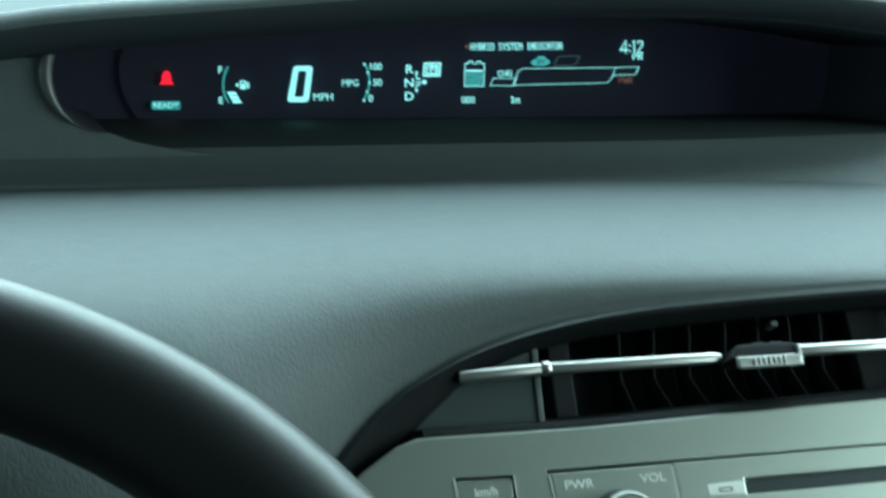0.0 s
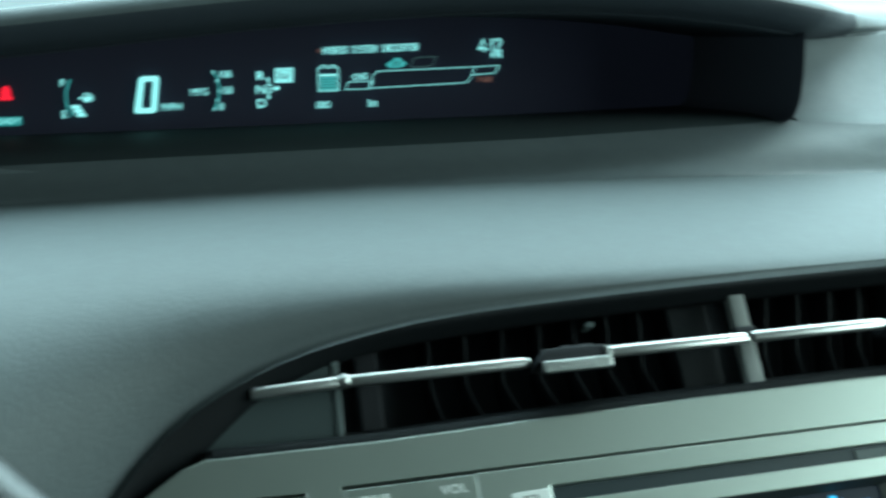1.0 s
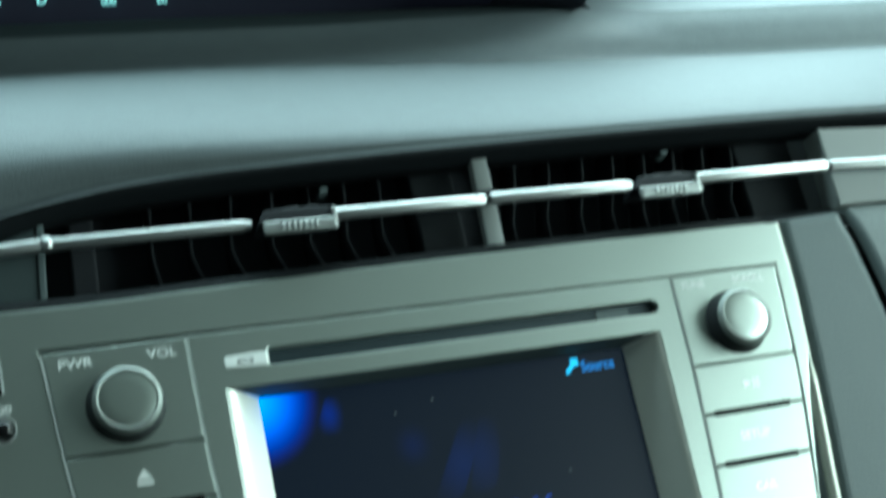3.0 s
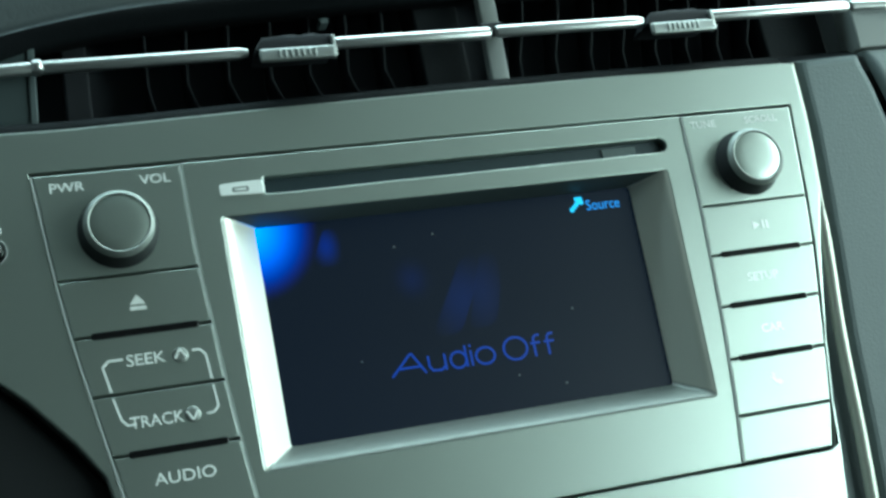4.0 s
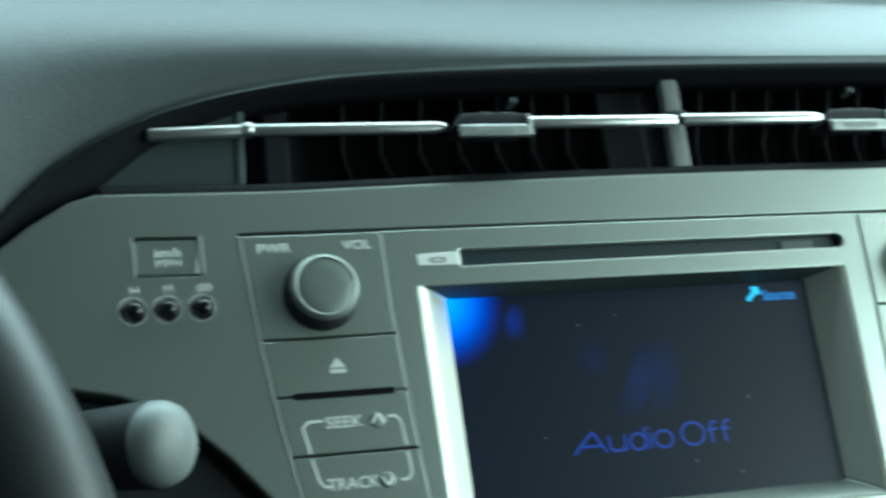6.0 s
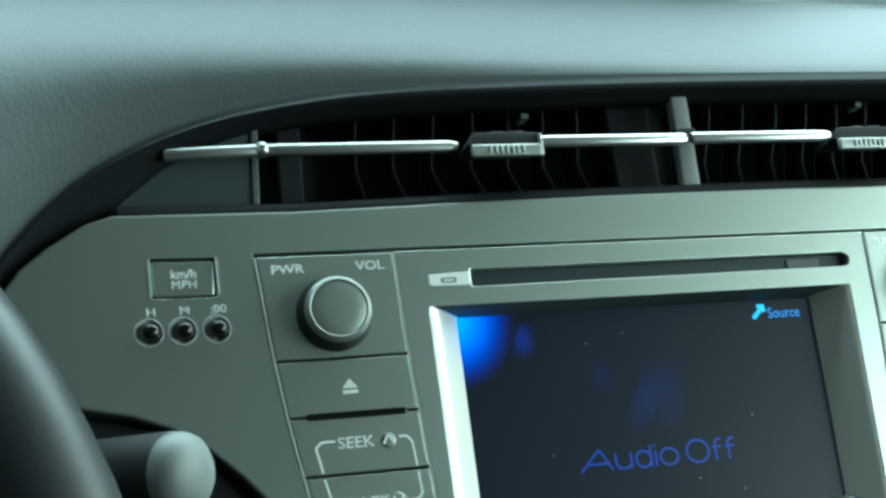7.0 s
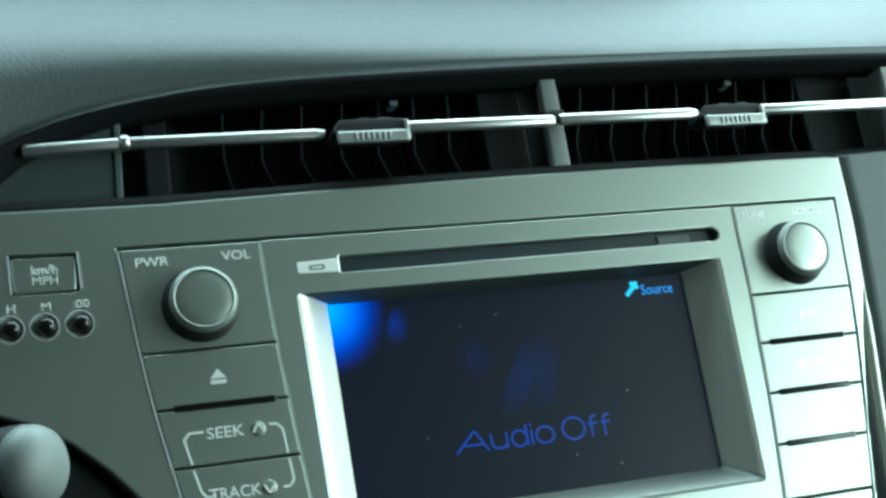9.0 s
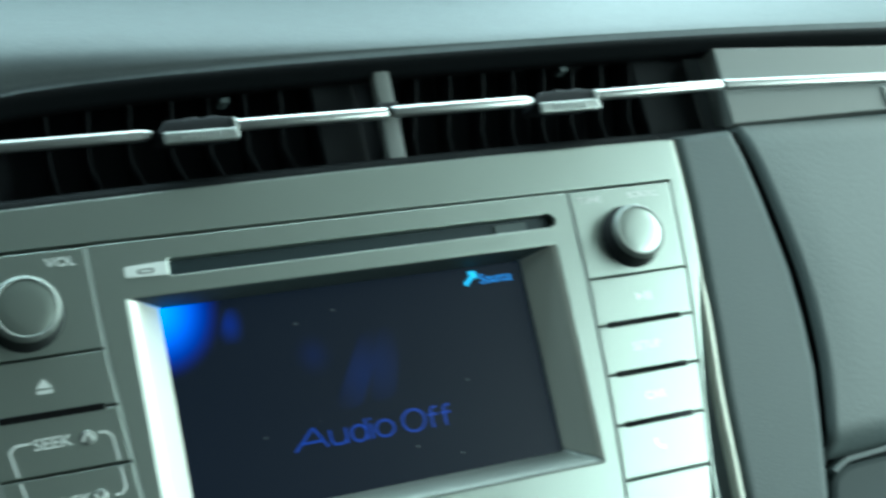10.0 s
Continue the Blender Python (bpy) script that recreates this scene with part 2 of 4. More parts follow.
def box(x0, x1, y0, y1, z0, z1, b=0.0, bm=None):
    """A box in millimetres with bevelled edges."""
    own = bmesh.new()
    bmesh.ops.create_cube(own, size=1.0)
    for v in own.verts:
        v.co = Vector(((x0 + x1) / 2 + v.co.x * (x1 - x0), (y0 + y1) / 2 + v.co.y * (y1 - y0), (z0 + z1) / 2 + v.co.z * (z1 - z0))) * MM
    if b:
        bmesh.ops.bevel(own, geom=list(own.edges), offset=b * MM, segments=2, profile=0.5, affect="EDGES")
    if bm is None:
        return own
    me = bpy.data.meshes.new("tmp")
    own.to_mesh(me)
    own.free()
    bm.from_mesh(me)
    bpy.data.meshes.remove(me)
    return bm


def stroke(points, w, y0, y1, bm=None, closed=False):
    """A flat line of width w along points (x, z), in millimetres."""
    bm = bm or bmesh.new()
    pts = [Vector(p) for p in points]
    n = len(pts)
    left, right = [], []
    for i, p in enumerate(pts):
        a = pts[i - 1] if (i or closed) else p
        b = pts[(i + 1) % n] if (i < n - 1 or closed) else p
        d1 = (p - a).normalized() if (p - a).length > 1e-9 else (b - p).normalized()
        d2 = (b - p).normalized() if (b - p).length > 1e-9 else d1
        s = Vector((-d1.y - d2.y, d1.x + d2.x))
        s = s * (2 / max(s.length_squared, 0.5)) * (w / 2)
        left.append(p + s)
        right.append(p - s)
    quad = [[bm.verts.new((q.x * MM, y * MM, q.y * MM)) for q in side] for side in (left, right) for y in (y0, y1)]
    lf, lb, rf, rb = quad
    span = range(n) if closed else range(1, n)
    for i in span:
        for s0, s1 in ((lf, rf), (rf, rb), (rb, lb), (lb, lf)):
            bm.faces.new((s0[i - 1], s0[i], s1[i], s1[i - 1]))
    if not closed:
        for i in (0, n - 1):
            bm.faces.new((lf[i], rf[i], rb[i], lb[i]))
    return bm


def arc(cx, cz, r, a0, a1, n=16):
    return [(cx + r * math.cos(radians(a0 + (a1 - a0) * i / n)), cz + r * math.sin(radians(a0 + (a1 - a0) * i / n))) for i in range(n + 1)]


def words(text, x, z, height, y, mat, parent, name="lettering", align="CENTER", thick=0.15, wide=1.0, label="", lean=0.0, extra=0.0):
    """Lettering on a face that looks towards -y; height of its capitals in millimetres, (x, z) its middle or left end on the base line."""
    data = bpy.data.curves.new(name, "FONT")
    data.body, data.size, data.align_x = text, height * MM / 0.72, align
    data.extrude, data.resolution_u, data.shear, data.offset = thick * MM / 2, 3, lean, (0.0 if "M" in text else extra * 0.6 * MM)
    ob = bpy.data.objects.new("tmp", data)
    scene.collection.objects.link(ob)
    dg = bpy.context.evaluated_depsgraph_get()
    me = bpy.data.meshes.new_from_object(ob.evaluated_get(dg))
    bpy.data.objects.remove(ob)
    bpy.data.curves.remove(data)
    me.transform(Matrix.Translation((x * MM, y * MM, z * MM)) @ pose(0, 0, 0, 90) @ Matrix.Diagonal((wide, 1, 1, 1)))
    me.materials.clear()
    me.materials.append(mat)
    me.name = name
    o = new(name, me)
    o.parent = parent
    if label:
        tagged(o, label)
    return o


def spline(points, n):
    """A smooth curve through the points, n steps between neighbours."""
    pts = [Vector(p) for p in points]
    pts = [2 * pts[0] - pts[1]] + pts + [2 * pts[-1] - pts[-2]]
    out = []
    for i in range(1, len(pts) - 2):
        a, b, c, d = pts[i - 1:i + 3]
        for j in range(n):
            u = j / n
            out.append(0.5 * (2 * b + (c - a) * u + (2 * a - 5 * b + 4 * c - d) * u * u + (3 * b - a - 3 * c + d) * u ** 3))
    return out + [pts[-2]]


def table(x, pairs):
    """Smooth interpolation in a small table of (x, value)."""
    xs, vs = zip(*pairs)
    if x <= xs[0]:
        return vs[0]
    for i in range(1, len(xs)):
        if x <= xs[i]:
            u = (x - xs[i - 1]) / (xs[i] - xs[i - 1])
            m0 = (vs[i] - vs[i - 2]) / (xs[i] - xs[i - 2]) if i > 1 else (vs[i] - vs[i - 1]) / (xs[i] - xs[i - 1])
            m1 = (vs[i + 1] - vs[i - 1]) / (xs[i + 1] - xs[i - 1]) if i < len(xs) - 1 else (vs[i] - vs[i - 1]) / (xs[i] - xs[i - 1])
            h = xs[i] - xs[i - 1]
            return (2 * u ** 3 - 3 * u * u + 1) * vs[i - 1] + (u ** 3 - 2 * u * u + u) * h * m0 + (3 * u * u - 2 * u ** 3) * vs[i] + (u ** 3 - u * u) * h * m1
    return vs[-1]


def grid(rows, bm=None):
    bm = bm or bmesh.new()
    vs = [[bm.verts.new(p) for p in row] for row in rows]
    for a, b in zip(vs, vs[1:]):
        for i in range(1, len(a)):
            bm.faces.new((a[i - 1], a[i], b[i], b[i - 1]))
    return bm


def panel_point(x, y, z):
    """From the centre panel's own millimetres to the world."""
    return PANEL @ Vector((x * MM, y * MM, z * MM))


# ---- the cabin round the camera ----


def wall(name, corners, mat, label, thick=0.03, hole=None):
    """A flat wall through four corners, given in order, thickened outwards, with an opening given the same way."""
    bm = bmesh.new()
    c = [Vector(p) for p in corners]
    nrm = (c[1] - c[0]).cross(c[3] - c[0]).normalized() * thick
    if hole:
        h = [Vector(p) for p in hole]
        for off in (Vector(), nrm):
            vs, hs = [bm.verts.new(p + off) for p in c], [bm.verts.new(p + off) for p in h]
            for i in range(4):
                bm.faces.new((vs[i - 1], vs[i], hs[i], hs[i - 1]))
        for i in range(4):
            bm.faces.new([bm.verts.new(p) for p in (h[i - 1], h[i], h[i] + nrm, h[i - 1] + nrm)])
    else:
        a = [bm.verts.new(p) for p in c]
        b = [bm.verts.new(p + nrm) for p in c]
        bm.faces.new(a)
        bm.faces.new(b)
        for i in range(4):
            bm.faces.new((a[i - 1], a[i], b[i], b[i - 1]))
    return tagged(part(name, bm, mat), label, "wall", kind="structure")


X1, YB, YF, ZR = 0.74, -1.5, 0.95, 1.20
wall("floor", [(-X1, YB, 0.0), (X1, YB, 0.0), (X1, YF, 0.0), (-X1, YF, 0.0)][::-1], CARPET, "dark carpeted cabin floor of a car")
# Unseen roof, coloured dark and drawn forward to keep reflections in the panel dim.
wall("ceiling", [(-X1, YB, ZR), (X1, YB, ZR), (X1, 0.16, ZR), (-X1, 0.16, ZR)], HEADLINER, "unseen cloth-lined cabin roof, darkened to dim reflections")
wall("wall_rear", [(-X1, YB, 0.0), (-X1, YB, ZR), (X1, YB, ZR), (X1, YB, 0.0)], DOORSKIN, "dark rear end of the cabin")
wall("wall_left", [(-X1, YB, 0.0), (-X1, YF, 0.0), (-X1, YF, ZR), (-X1, YB, ZR)], DOORSKIN, "dark door side of the cabin beside the driver",
     hole=[(-X1, -0.16, 0.70), (-X1, 0.12, 0.70), (-X1, 0.12, 0.87), (-X1, -0.16, 0.87)])
wall("wall_right", [(X1, YB, 0.0), (X1, YB, ZR), (X1, YF, ZR), (X1, YF, 0.0)], DOORSKIN, "dark door side of the cabin with a window opening",
     hole=[(X1, -1.12, 0.57), (X1, -1.12, 1.17), (X1, 0.35, 1.17), (X1, 0.35, 0.57)])
wall("wall_front", [(-X1, YF, 0.0), (X1, YF, 0.0), (X1, YF, 0.70), (-X1, YF, 0.70)], BLACK, "dark bulkhead below the windscreen")
glass = wall("window_1", [(-X1, YF, 0.705), (X1, YF, 0.705), (X1, 0.16, ZR - 0.005), (-X1, 0.16, ZR - 0.005)], GLASS, "clear raked windscreen above the dashboard", 0.004)
glass.visible_shadow = False
bm = bmesh.new()
bmesh.ops.create_grid(bm, x_segments=2, y_segments=2, size=600)
bmesh.ops.translate(bm, verts=bm.verts, vec=(0, 0, -0.35))
tagged(part("ground", bm, CONCRETE), "pale concrete ground outside the car", "ground", kind="structure")

# Self-lit bands stand in for the daylight and the dim distance outside.
def far_band(z0, z1):
    bm = bmesh.new()
    for i in range(13):
        a, c = [(9 * math.sin(radians(-60 + 10 * k)), 9 * math.cos(radians(-60 + 10 * k))) for k in (i, i + 1)]
        bm.faces.new([bm.verts.new(p) for p in ((*a, z0), (*c, z0), (*c, z1), (*a, z1))])
    return bm


tagged(part("backdrop", far_band(-0.35, 1.005), HAZEWHITE), "glowing pale band standing in for daylight beyond the windscreen", "backdrop", kind="structure")
tagged(part("backdrop", far_band(1.005, 6.0), FARDARK), "faintly glowing blue-grey band standing in for the dim distance", "backdrop", kind="structure")


# ---- dashboard: upper pad with the display hood ----
EDGE = [(-700, -95), (-330, -96), (-262, -72), (-232, -26), (-207, 8.5), (-189, 27.2), (-172, 38), (-153, 46.3), (-131, 52.1), (-97, 57.2), (-32, 60.5), (70, 62.5), (180, 63), (300, 61), (700, 52)]
UNDER = [(-700, -120), (-330, -115), (-262, -92), (-232, -42), (-207, -1), (-198, 6), (-186, 14), (-178, 19), (-160, 34), (-131, 46), (-97, 51.5), (-32, 55), (70, 57), (180, 57.5), (300, 55), (700, 44)]


LIP = [(-0.72, 0.712), (-0.50, 0.737), (-0.40, 0.750), (-0.317, 0.7606), (-0.294, 0.7640), (-0.223, 0.7700), (-0.12, 0.7785), (-0.02, 0.7830), (0.06, 0.7808), (0.12, 0.7748), (0.168, 0.7675), (0.205, 0.7637), (0.245, 0.7605), (0.30, 0.758), (0.40, 0.755), (0.72, 0.748)]
LIP_Y = [(-0.72, 0.185), (0.08, 0.185), (0.13, 0.187), (0.16, 0.193), (0.19, 0.208), (0.22, 0.226), (0.26, 0.246), (0.30, 0.264), (0.35, 0.278), (0.40, 0.287), (0.72, 0.326)]
SCOOP_Y = [(-0.72, 0.232), (0.10, 0.240), (0.168, 0.262), (0.19, 0.267), (0.21, 0.269), (0.225, 0.271), (0.24, 0.273), (0.26, 0.277), (0.30, 0.286), (0.35, 0.296), (0.40, 0.300), (0.72, 0.335)]
TOP_DROP = [(-0.72, 1.0), (-0.22, 1.0), (0.0, 0.75), (0.14, 0.0), (0.24, -1.0), (0.72, -1.5)]


def blend(p, q, u):
    return [(a[0] + (c[0] - a[0]) * u, a[1] + (c[1] - a[1]) * u) for a, c in zip(p, q)]


def pad_profile(x):
    """The dashboard's cross-section at x: from under the front lip over the pad, through the display recess and over its hood."""
    xm = x / MM
    e, u = table(xm, EDGE), table(xm, UNDER)
    tuck = max(0.0, min(1.0, (xm + 150) / 70))
    low = [panel_point(0, 22, u + 3), panel_point(0, 11, u), panel_point(0, 6.5, u + 1), panel_point(0, 2.5, (e + u) / 2), panel_point(0, 0.6 + 1.6 * tuck, e - 2.4 + 1.6 * tuck), panel_point(0, 3.0 - 0.4 * tuck, e + 1.4 + 0.4 * tuck)]
    low = [(p.y, p.z) for p in low]
    crest = (0.185, 0.6935 - table(x, [(-0.72, 0.0), (-0.1, 0.0), (0.05, 0.003), (0.15, 0.0065), (0.25, 0.0085), (0.72, 0.0085)]))
    s = low[-1]
    box_like = table(x, [(-0.72, 0.42), (-0.26, 0.48), (-0.17, 0.60), (-0.08, 0.84), (0.0, 1.08), (0.10, 1.28), (0.72, 1.35)])
    mid = [(crest[0] - (crest[0] - s[0]) * math.sin(k) ** box_like, s[1] + (crest[1] - s[1]) * math.cos(k) ** box_like) for k in (1.47, 1.28, 1.05, 0.8, 0.55, 0.3, 0.1)]
    lz, ly, w = table(x, LIP), table(x, LIP_Y), table(x, SCOOP_Y)
    # beyond the display the hood runs out into a plain rounded slope
    late = max(0.0, min(1.0, (x - 0.165) / 0.12))
    late = late * late * (3 - 2 * late)
    # the slope below the display is hollow along the middle and steeper towards the passenger's side
    rise = max(0.0, min(1.0, (x - 0.02) / 0.13))
    slope = blend([(0.1970, 0.6962), (0.2105, 0.7012), (0.2225, 0.7085)], [(0.1945, 0.6988), (0.2060, 0.7056), (0.2220, 0.7108)], rise)
    slope = [(p[0], p[1]) for p in slope]
    if -0.308 < x < 0.168:
        rec = slope + [(0.26, 0.7128), (0.385, 0.7140), (0.385, lz - 0.026), (0.36, lz - 0.0135)]
    elif x > 0:
        k = min(1.0, (x - 0.168) / 0.035)
        slope = [(p[0], p[1]) for p in blend(slope, [(0.1905, 0.6935), (0.1965, 0.7020), (0.2040, 0.7088)], k)]
        fy, fz = slope[-1]
        end = lz - 0.0135 * (1 - late) - 0.004 * late
        rec = slope + [(fy + (w - fy) * a, fz + (end - fz) * c) for a, c in ((0.38, 0.13), (0.66, 0.37), (0.88, 0.69), (1.0, 1.0))]
    else:
        rec = slope + [(w - 0.004, 0.7150), (w + 0.002, 0.726), (w + 0.004, lz - 0.020), (w + 0.003, lz - 0.0135)]
    d = table(x, TOP_DROP)
    lean = max(0.0, min(1.0, (x + 0.10) / 0.29))
    top = [(ly + 0.042, lz - 0.0120), (ly + 0.026, lz - 0.0102), (ly + 0.012, lz - 0.0066), (ly + 0.0035, lz - 0.0008), (ly + 0.0012 + 0.003 * lean, lz + 0.0044), (ly + 0.0052 + 0.012 * lean, lz + 0.0091)]
    over = [(w + 0.001, lz - 0.0025), (w + 0.003, lz - 0.0008), (w + 0.006, lz + 0.001), (w + 0.014, lz + 0.005), (w + 0.024, lz + 0.0080), (w + 0.040, lz + 0.010)]
    top = blend(top, over, late)
    s = 0.014 * lean + 0.07 * late
    top += [(ly + 0.015 + s, lz + 0.0110 - 0.0015 * d), (ly + 0.045 + s, lz + 0.0128 - 0.0045 * d), (ly + 0.11 + s, lz + 0.0135 - 0.009 * d), (max(0.45, ly + 0.24), lz + 0.014 - 0.018 * d), (0.70, lz + 0.006 - 0.024 * d), (0.95, lz - 0.01 - 0.02 * d)]
    return low, mid + [crest], rec, top


xs = sorted({round(v, 4) for v in [-0.72, -0.6, -0.5, -0.42, -0.36, -0.309, -0.307, 0.1675, 0.1685, 0.4, 0.5, 0.6, 0.72] + [-0.34 + 0.01 * i for i in range(72)]})
pad_rows, recess_rows, floor_shade_rows, hood_rows, under_rows, run_out_rows, lip_rows = [], [], [], [], [], [], []
for x in xs:
    low, mid, rec, top = pad_profile(x)
    lip_rows.append([(x, p.x, p.y) for p in spline(low[:-1], 4)])
    sp = spline(low[-2:] + mid, 5)
    near = spline([mid[-2], mid[-1]] + rec[:3], 5)[5:]
    pad_rows.append([(x, p.x, p.y) for p in sp + near[1:]])
    (floor_shade_rows if x < 0.168 else recess_rows).append([(x, p.x, p.y) for p in spline(rec[2:], 5)])
    hood = [(x, p.x, p.y) for p in spline([rec[-1]] + top, 5)]
    hood_rows.append(hood[23:])
    if x < 0.2301:
        under_rows.append(hood[:24])
    if x > 0.2299:
        run_out_rows.append(hood[:24])
dash = thing("dashboard", "grey grained soft-plastic car dashboard with a hooded recess", "dashboard")
part("upper_pad", grid(pad_rows), PAD, dash, "grey grained pad", smooth=60)
part("recess_end", grid(recess_rows), PAD, dash, "grey grained scoop beside the display", smooth=60)
part("recess_floor_shade", grid(floor_shade_rows), FLOOR_SHADE, dash, "floor of the display recess, its dark tone standing in for shade", smooth=60)
part("front_lip", grid(lip_rows), LIPSKIN, dash, "rounded lip along the front edge, shade put into its dark colour", smooth=60)
part("display_hood", grid(hood_rows), PAD, dash, "grey grained rounded hood above the instruments", smooth=60)
part("hood_underside", grid(under_rows), HOOD_SHADE, dash, "underside of the hood, shade put into its dark colour", smooth=60)
part("hood_end", grid(run_out_rows), PAD, dash, "grey end of the hood", smooth=60)

# ---- centre panel ----
SIDE = [(134.5, 0.0), (131.0, -34.6), (128.5, -52.8), (125.2, -71.2), (121.8, -89.6), (118.0, -109.0), (114.0, -124.5)]
INNER = [(89.2, 0.0), (88.0, -34.6), (86.7, -52.8), (85.4, -71.2), (83.6, -89.6), (81.4, -109.0), (79.0, -124.5)]


def edge_x(line, z):
    return table(-z, [(-b, a) for a, b in line])


panel = thing("centre_panel", "silver-grey painted centre panel around the radio", "panel", PANEL)
right = [(141.8, 17.0), (140.8, -8), (138.2, -33), (135.0, -60), (131.4, -86), (128.0, -124), (124, -160)]
face_right = [(141.8, 17.0), (140.8, -8), (138.2, -33), (132.0, -53), (127.4, -71.5), (123.2, -90), (119.8, -108), (117.8, -124), (116.4, -132), (112, -160)]
left = [(-114, -160), (-118.6, -126), (-121.2, -110), (-124.2, -95), (-131.5, -84), (-143.5, -69.5), (-153.5, -60), (-164, -53), (-175, -48.5), (-189.5, -45.2), (-206, -43), (-222, -38), (-214, -12), (-206, -1), (-198, 5.5), (-186, 13.0), (-178, 15.4)]
topline = [(-120, 15.0), (-60, 16.4), (0, 17.4), (60, 17.8), (110, 17.8), (136, 17.6)]
outline = left + topline + face_right
radio_gap = [(-135.3, 0.9)] + [(-x - 0.8, z) for x, z in SIDE[1:]] + [(-113.4, -125.4)] + [(113.4, -125.4)] + [(x + 0.8, z) for x, z in SIDE[:0:-1]] + [(135.3, 0.9)]
key_hole = fillet([(-168.2, 0.8), (-146.6, 0.2), (-147.2, -12.6), (-167.6, -12.4)], 1.6)
part("panel_face", plate(outline, 0.0, 9.0, 1.0, [radio_gap, key_hole] + [arc(x - 0.7, -22.9, 4.3, 0, 345, 23) for x in (-168.2, -158.0, -147.6)], steps=3, hb=0.3), SILVER, panel, "silver-grey satin paint")
roll = []
for i in range(54):
    x = -176 + 312 * i / 53
    tz = table(x, [(-178, 15.4)] + topline)
    roll.append([Vector((x, y, tz + h)) * MM for y, h in [(0.5, -0.7)] + [(3.9 - 3.5 * math.cos(radians(a)), -0.3 + 4.0 * math.sin(radians(a))) for a in range(0, 91, 15)] + [(13.0, 3.9)]])
part("top_roll", grid(roll), LIPSKIN, panel, "rounded upper edge of the panel, darkened in colour for shade", smooth=60)
part("panel_core", box(-178, 120, 14.5, 17.0, -150, 12), BLACK, panel, "black backing in the joints")
rim = bmesh.new()
rim_line = [(x - 0.6, z) for x, z in spline(right, 4)]
ring_n = 10
tube = [[Vector((x + 2.3 * math.cos(a) * (1.0 if z < -40 else 0.6), 2.6 - 2.6 * math.sin(a), z)) * MM for a in [math.pi * (k / ring_n) for k in range(ring_n + 1)]] for x, z in rim_line]
part("edge_strip", grid(tube, rim), STRIP, panel, "rounded bright metallic edge strip", smooth=60)

part("edge_web", plate([p for p in face_right if p[1] < -30] + [(x - 0.3, z) for x, z in spline(right, 4) if z < -34][::-1], 5.2, 9.0), TRIM, panel, "dark web between face and edge strip")

# square key beside the radio
key = thing("unit_key", "square grey push button lettered km/h and MPH", "button", PANEL)
part("key_cap", plate(fillet([(-167.2, 0.0), (-147.4, -0.5), (-147.9, -11.9), (-166.7, -11.7)], 1.4), 0.3, 8.0, 0.7), SILVER, key, smooth=20)
for side in (-1, 1):
    xk = -157.3 + side * 10.4
    part("light_bar", stroke([(xk, 0.4), (xk + 0.3, -11.8)], 0.8, -0.3, 1.0), PALE, key, "pale edge of the key")
words("km/h", -157.2, -5.9, 2.9, 0.28, INK, key, extra=0.14)
words("MPH", -157.2, -9.4, 2.9, 0.28, INK, key, extra=0.14)


def clock_button(x, z, text):
    ob = thing("clock_button", "small round black clock button in a pale ring", "button", PANEL, "clock buttons")
    dish = [[Vector((x - 0.7 + r * math.cos(a), y, z + r * math.sin(a))) * MM for a in [2 * math.pi * k / 32 for k in range(33)]] for r, y in ((4.6, -0.12), (4.25, -0.2), (4.0, 0.2), (3.5, 1.6), (2.0, 2.4))]
    part("dish", grid(dish), PALE, ob, "pale dished surround", smooth=50)
    part("cap", lathe([(2.75, 2.0), (2.85, 0.2), (2.75, -1.0), (2.3, -1.9), (1.3, -2.6), (0.2, -2.8)], (x, 0, z), n=28), GLOSS, ob, "gloss black cap", smooth=70)
    words(text, x + 0.3, z + 5.2, 2.7, -0.02, INK, ob, extra=0.03, wide=1.15)
    return ob


for x, text in ((-168.2, "H"), (-158.0, "M"), (-147.6, ":00")):
    clock_button(x, -22.9, text)

# ---- radio ----
radio = thing("car_radio", "silver-grey car radio with a dark screen reading Audio Off", "radio", PANEL)
OPEN = fillet([(-78.8, -19.6), (78.8, -19.6), (75.8, -100.8), (-78.0, -100.8)], 1.2)
slot_hole = fillet([(-63.6, -7.5), (78.6, -7.4), (81.0, -9.4), (80.6, -11.8), (78.6, -12.7), (-63.6, -13.2)], 0.8)
middle = [(-x + 0.2, z) for x, z in INNER] + [(x - 0.2, z) for x, z in INNER[::-1]]
part("face_frame", plate(middle, 0.0, 9.0, 0.5, [OPEN, slot_hole]), SILVER, radio, "silver-grey front frame")
part("backing", box(-114, 114, 12.5, 14, -124, -1), BLACK, radio)
bez = bmesh.new()
o2 = [(-78.8, -19.6), (78.8, -19.6), (75.8, -100.8), (-78.0, -100.8)]
i2 = [(-67.5, -21.2), (67.5, -21.2), (66.0, -93.5), (-67.5, -93.5)]
steps_b = [(0.0, 0.0), (0.07, 0.18), (0.15, 0.6), (0.25, 1.45), (0.36, 2.6), (1.0, 9.5)]
bez_rings = []
for u, dep in steps_b:
    loop = [(p[0] + (q[0] - p[0]) * u, p[1] + (q[1] - p[1]) * u) for p, q in zip(o2, i2)]
    bez_rings.append([bez.verts.new((x * MM, dep * MM, z * MM)) for x, z in fillet(loop, 1.2)])
bez_rings.append([bez.verts.new((x * MM, 0.0120, z * MM)) for x, z in fillet(i2, 1.2)])
for r0, r1 in zip(bez_rings, bez_rings[1:]):
    for i in range(len(r0)):
        bez.faces.new((r0[i - 1], r0[i], r1[i], r1[i - 1]))
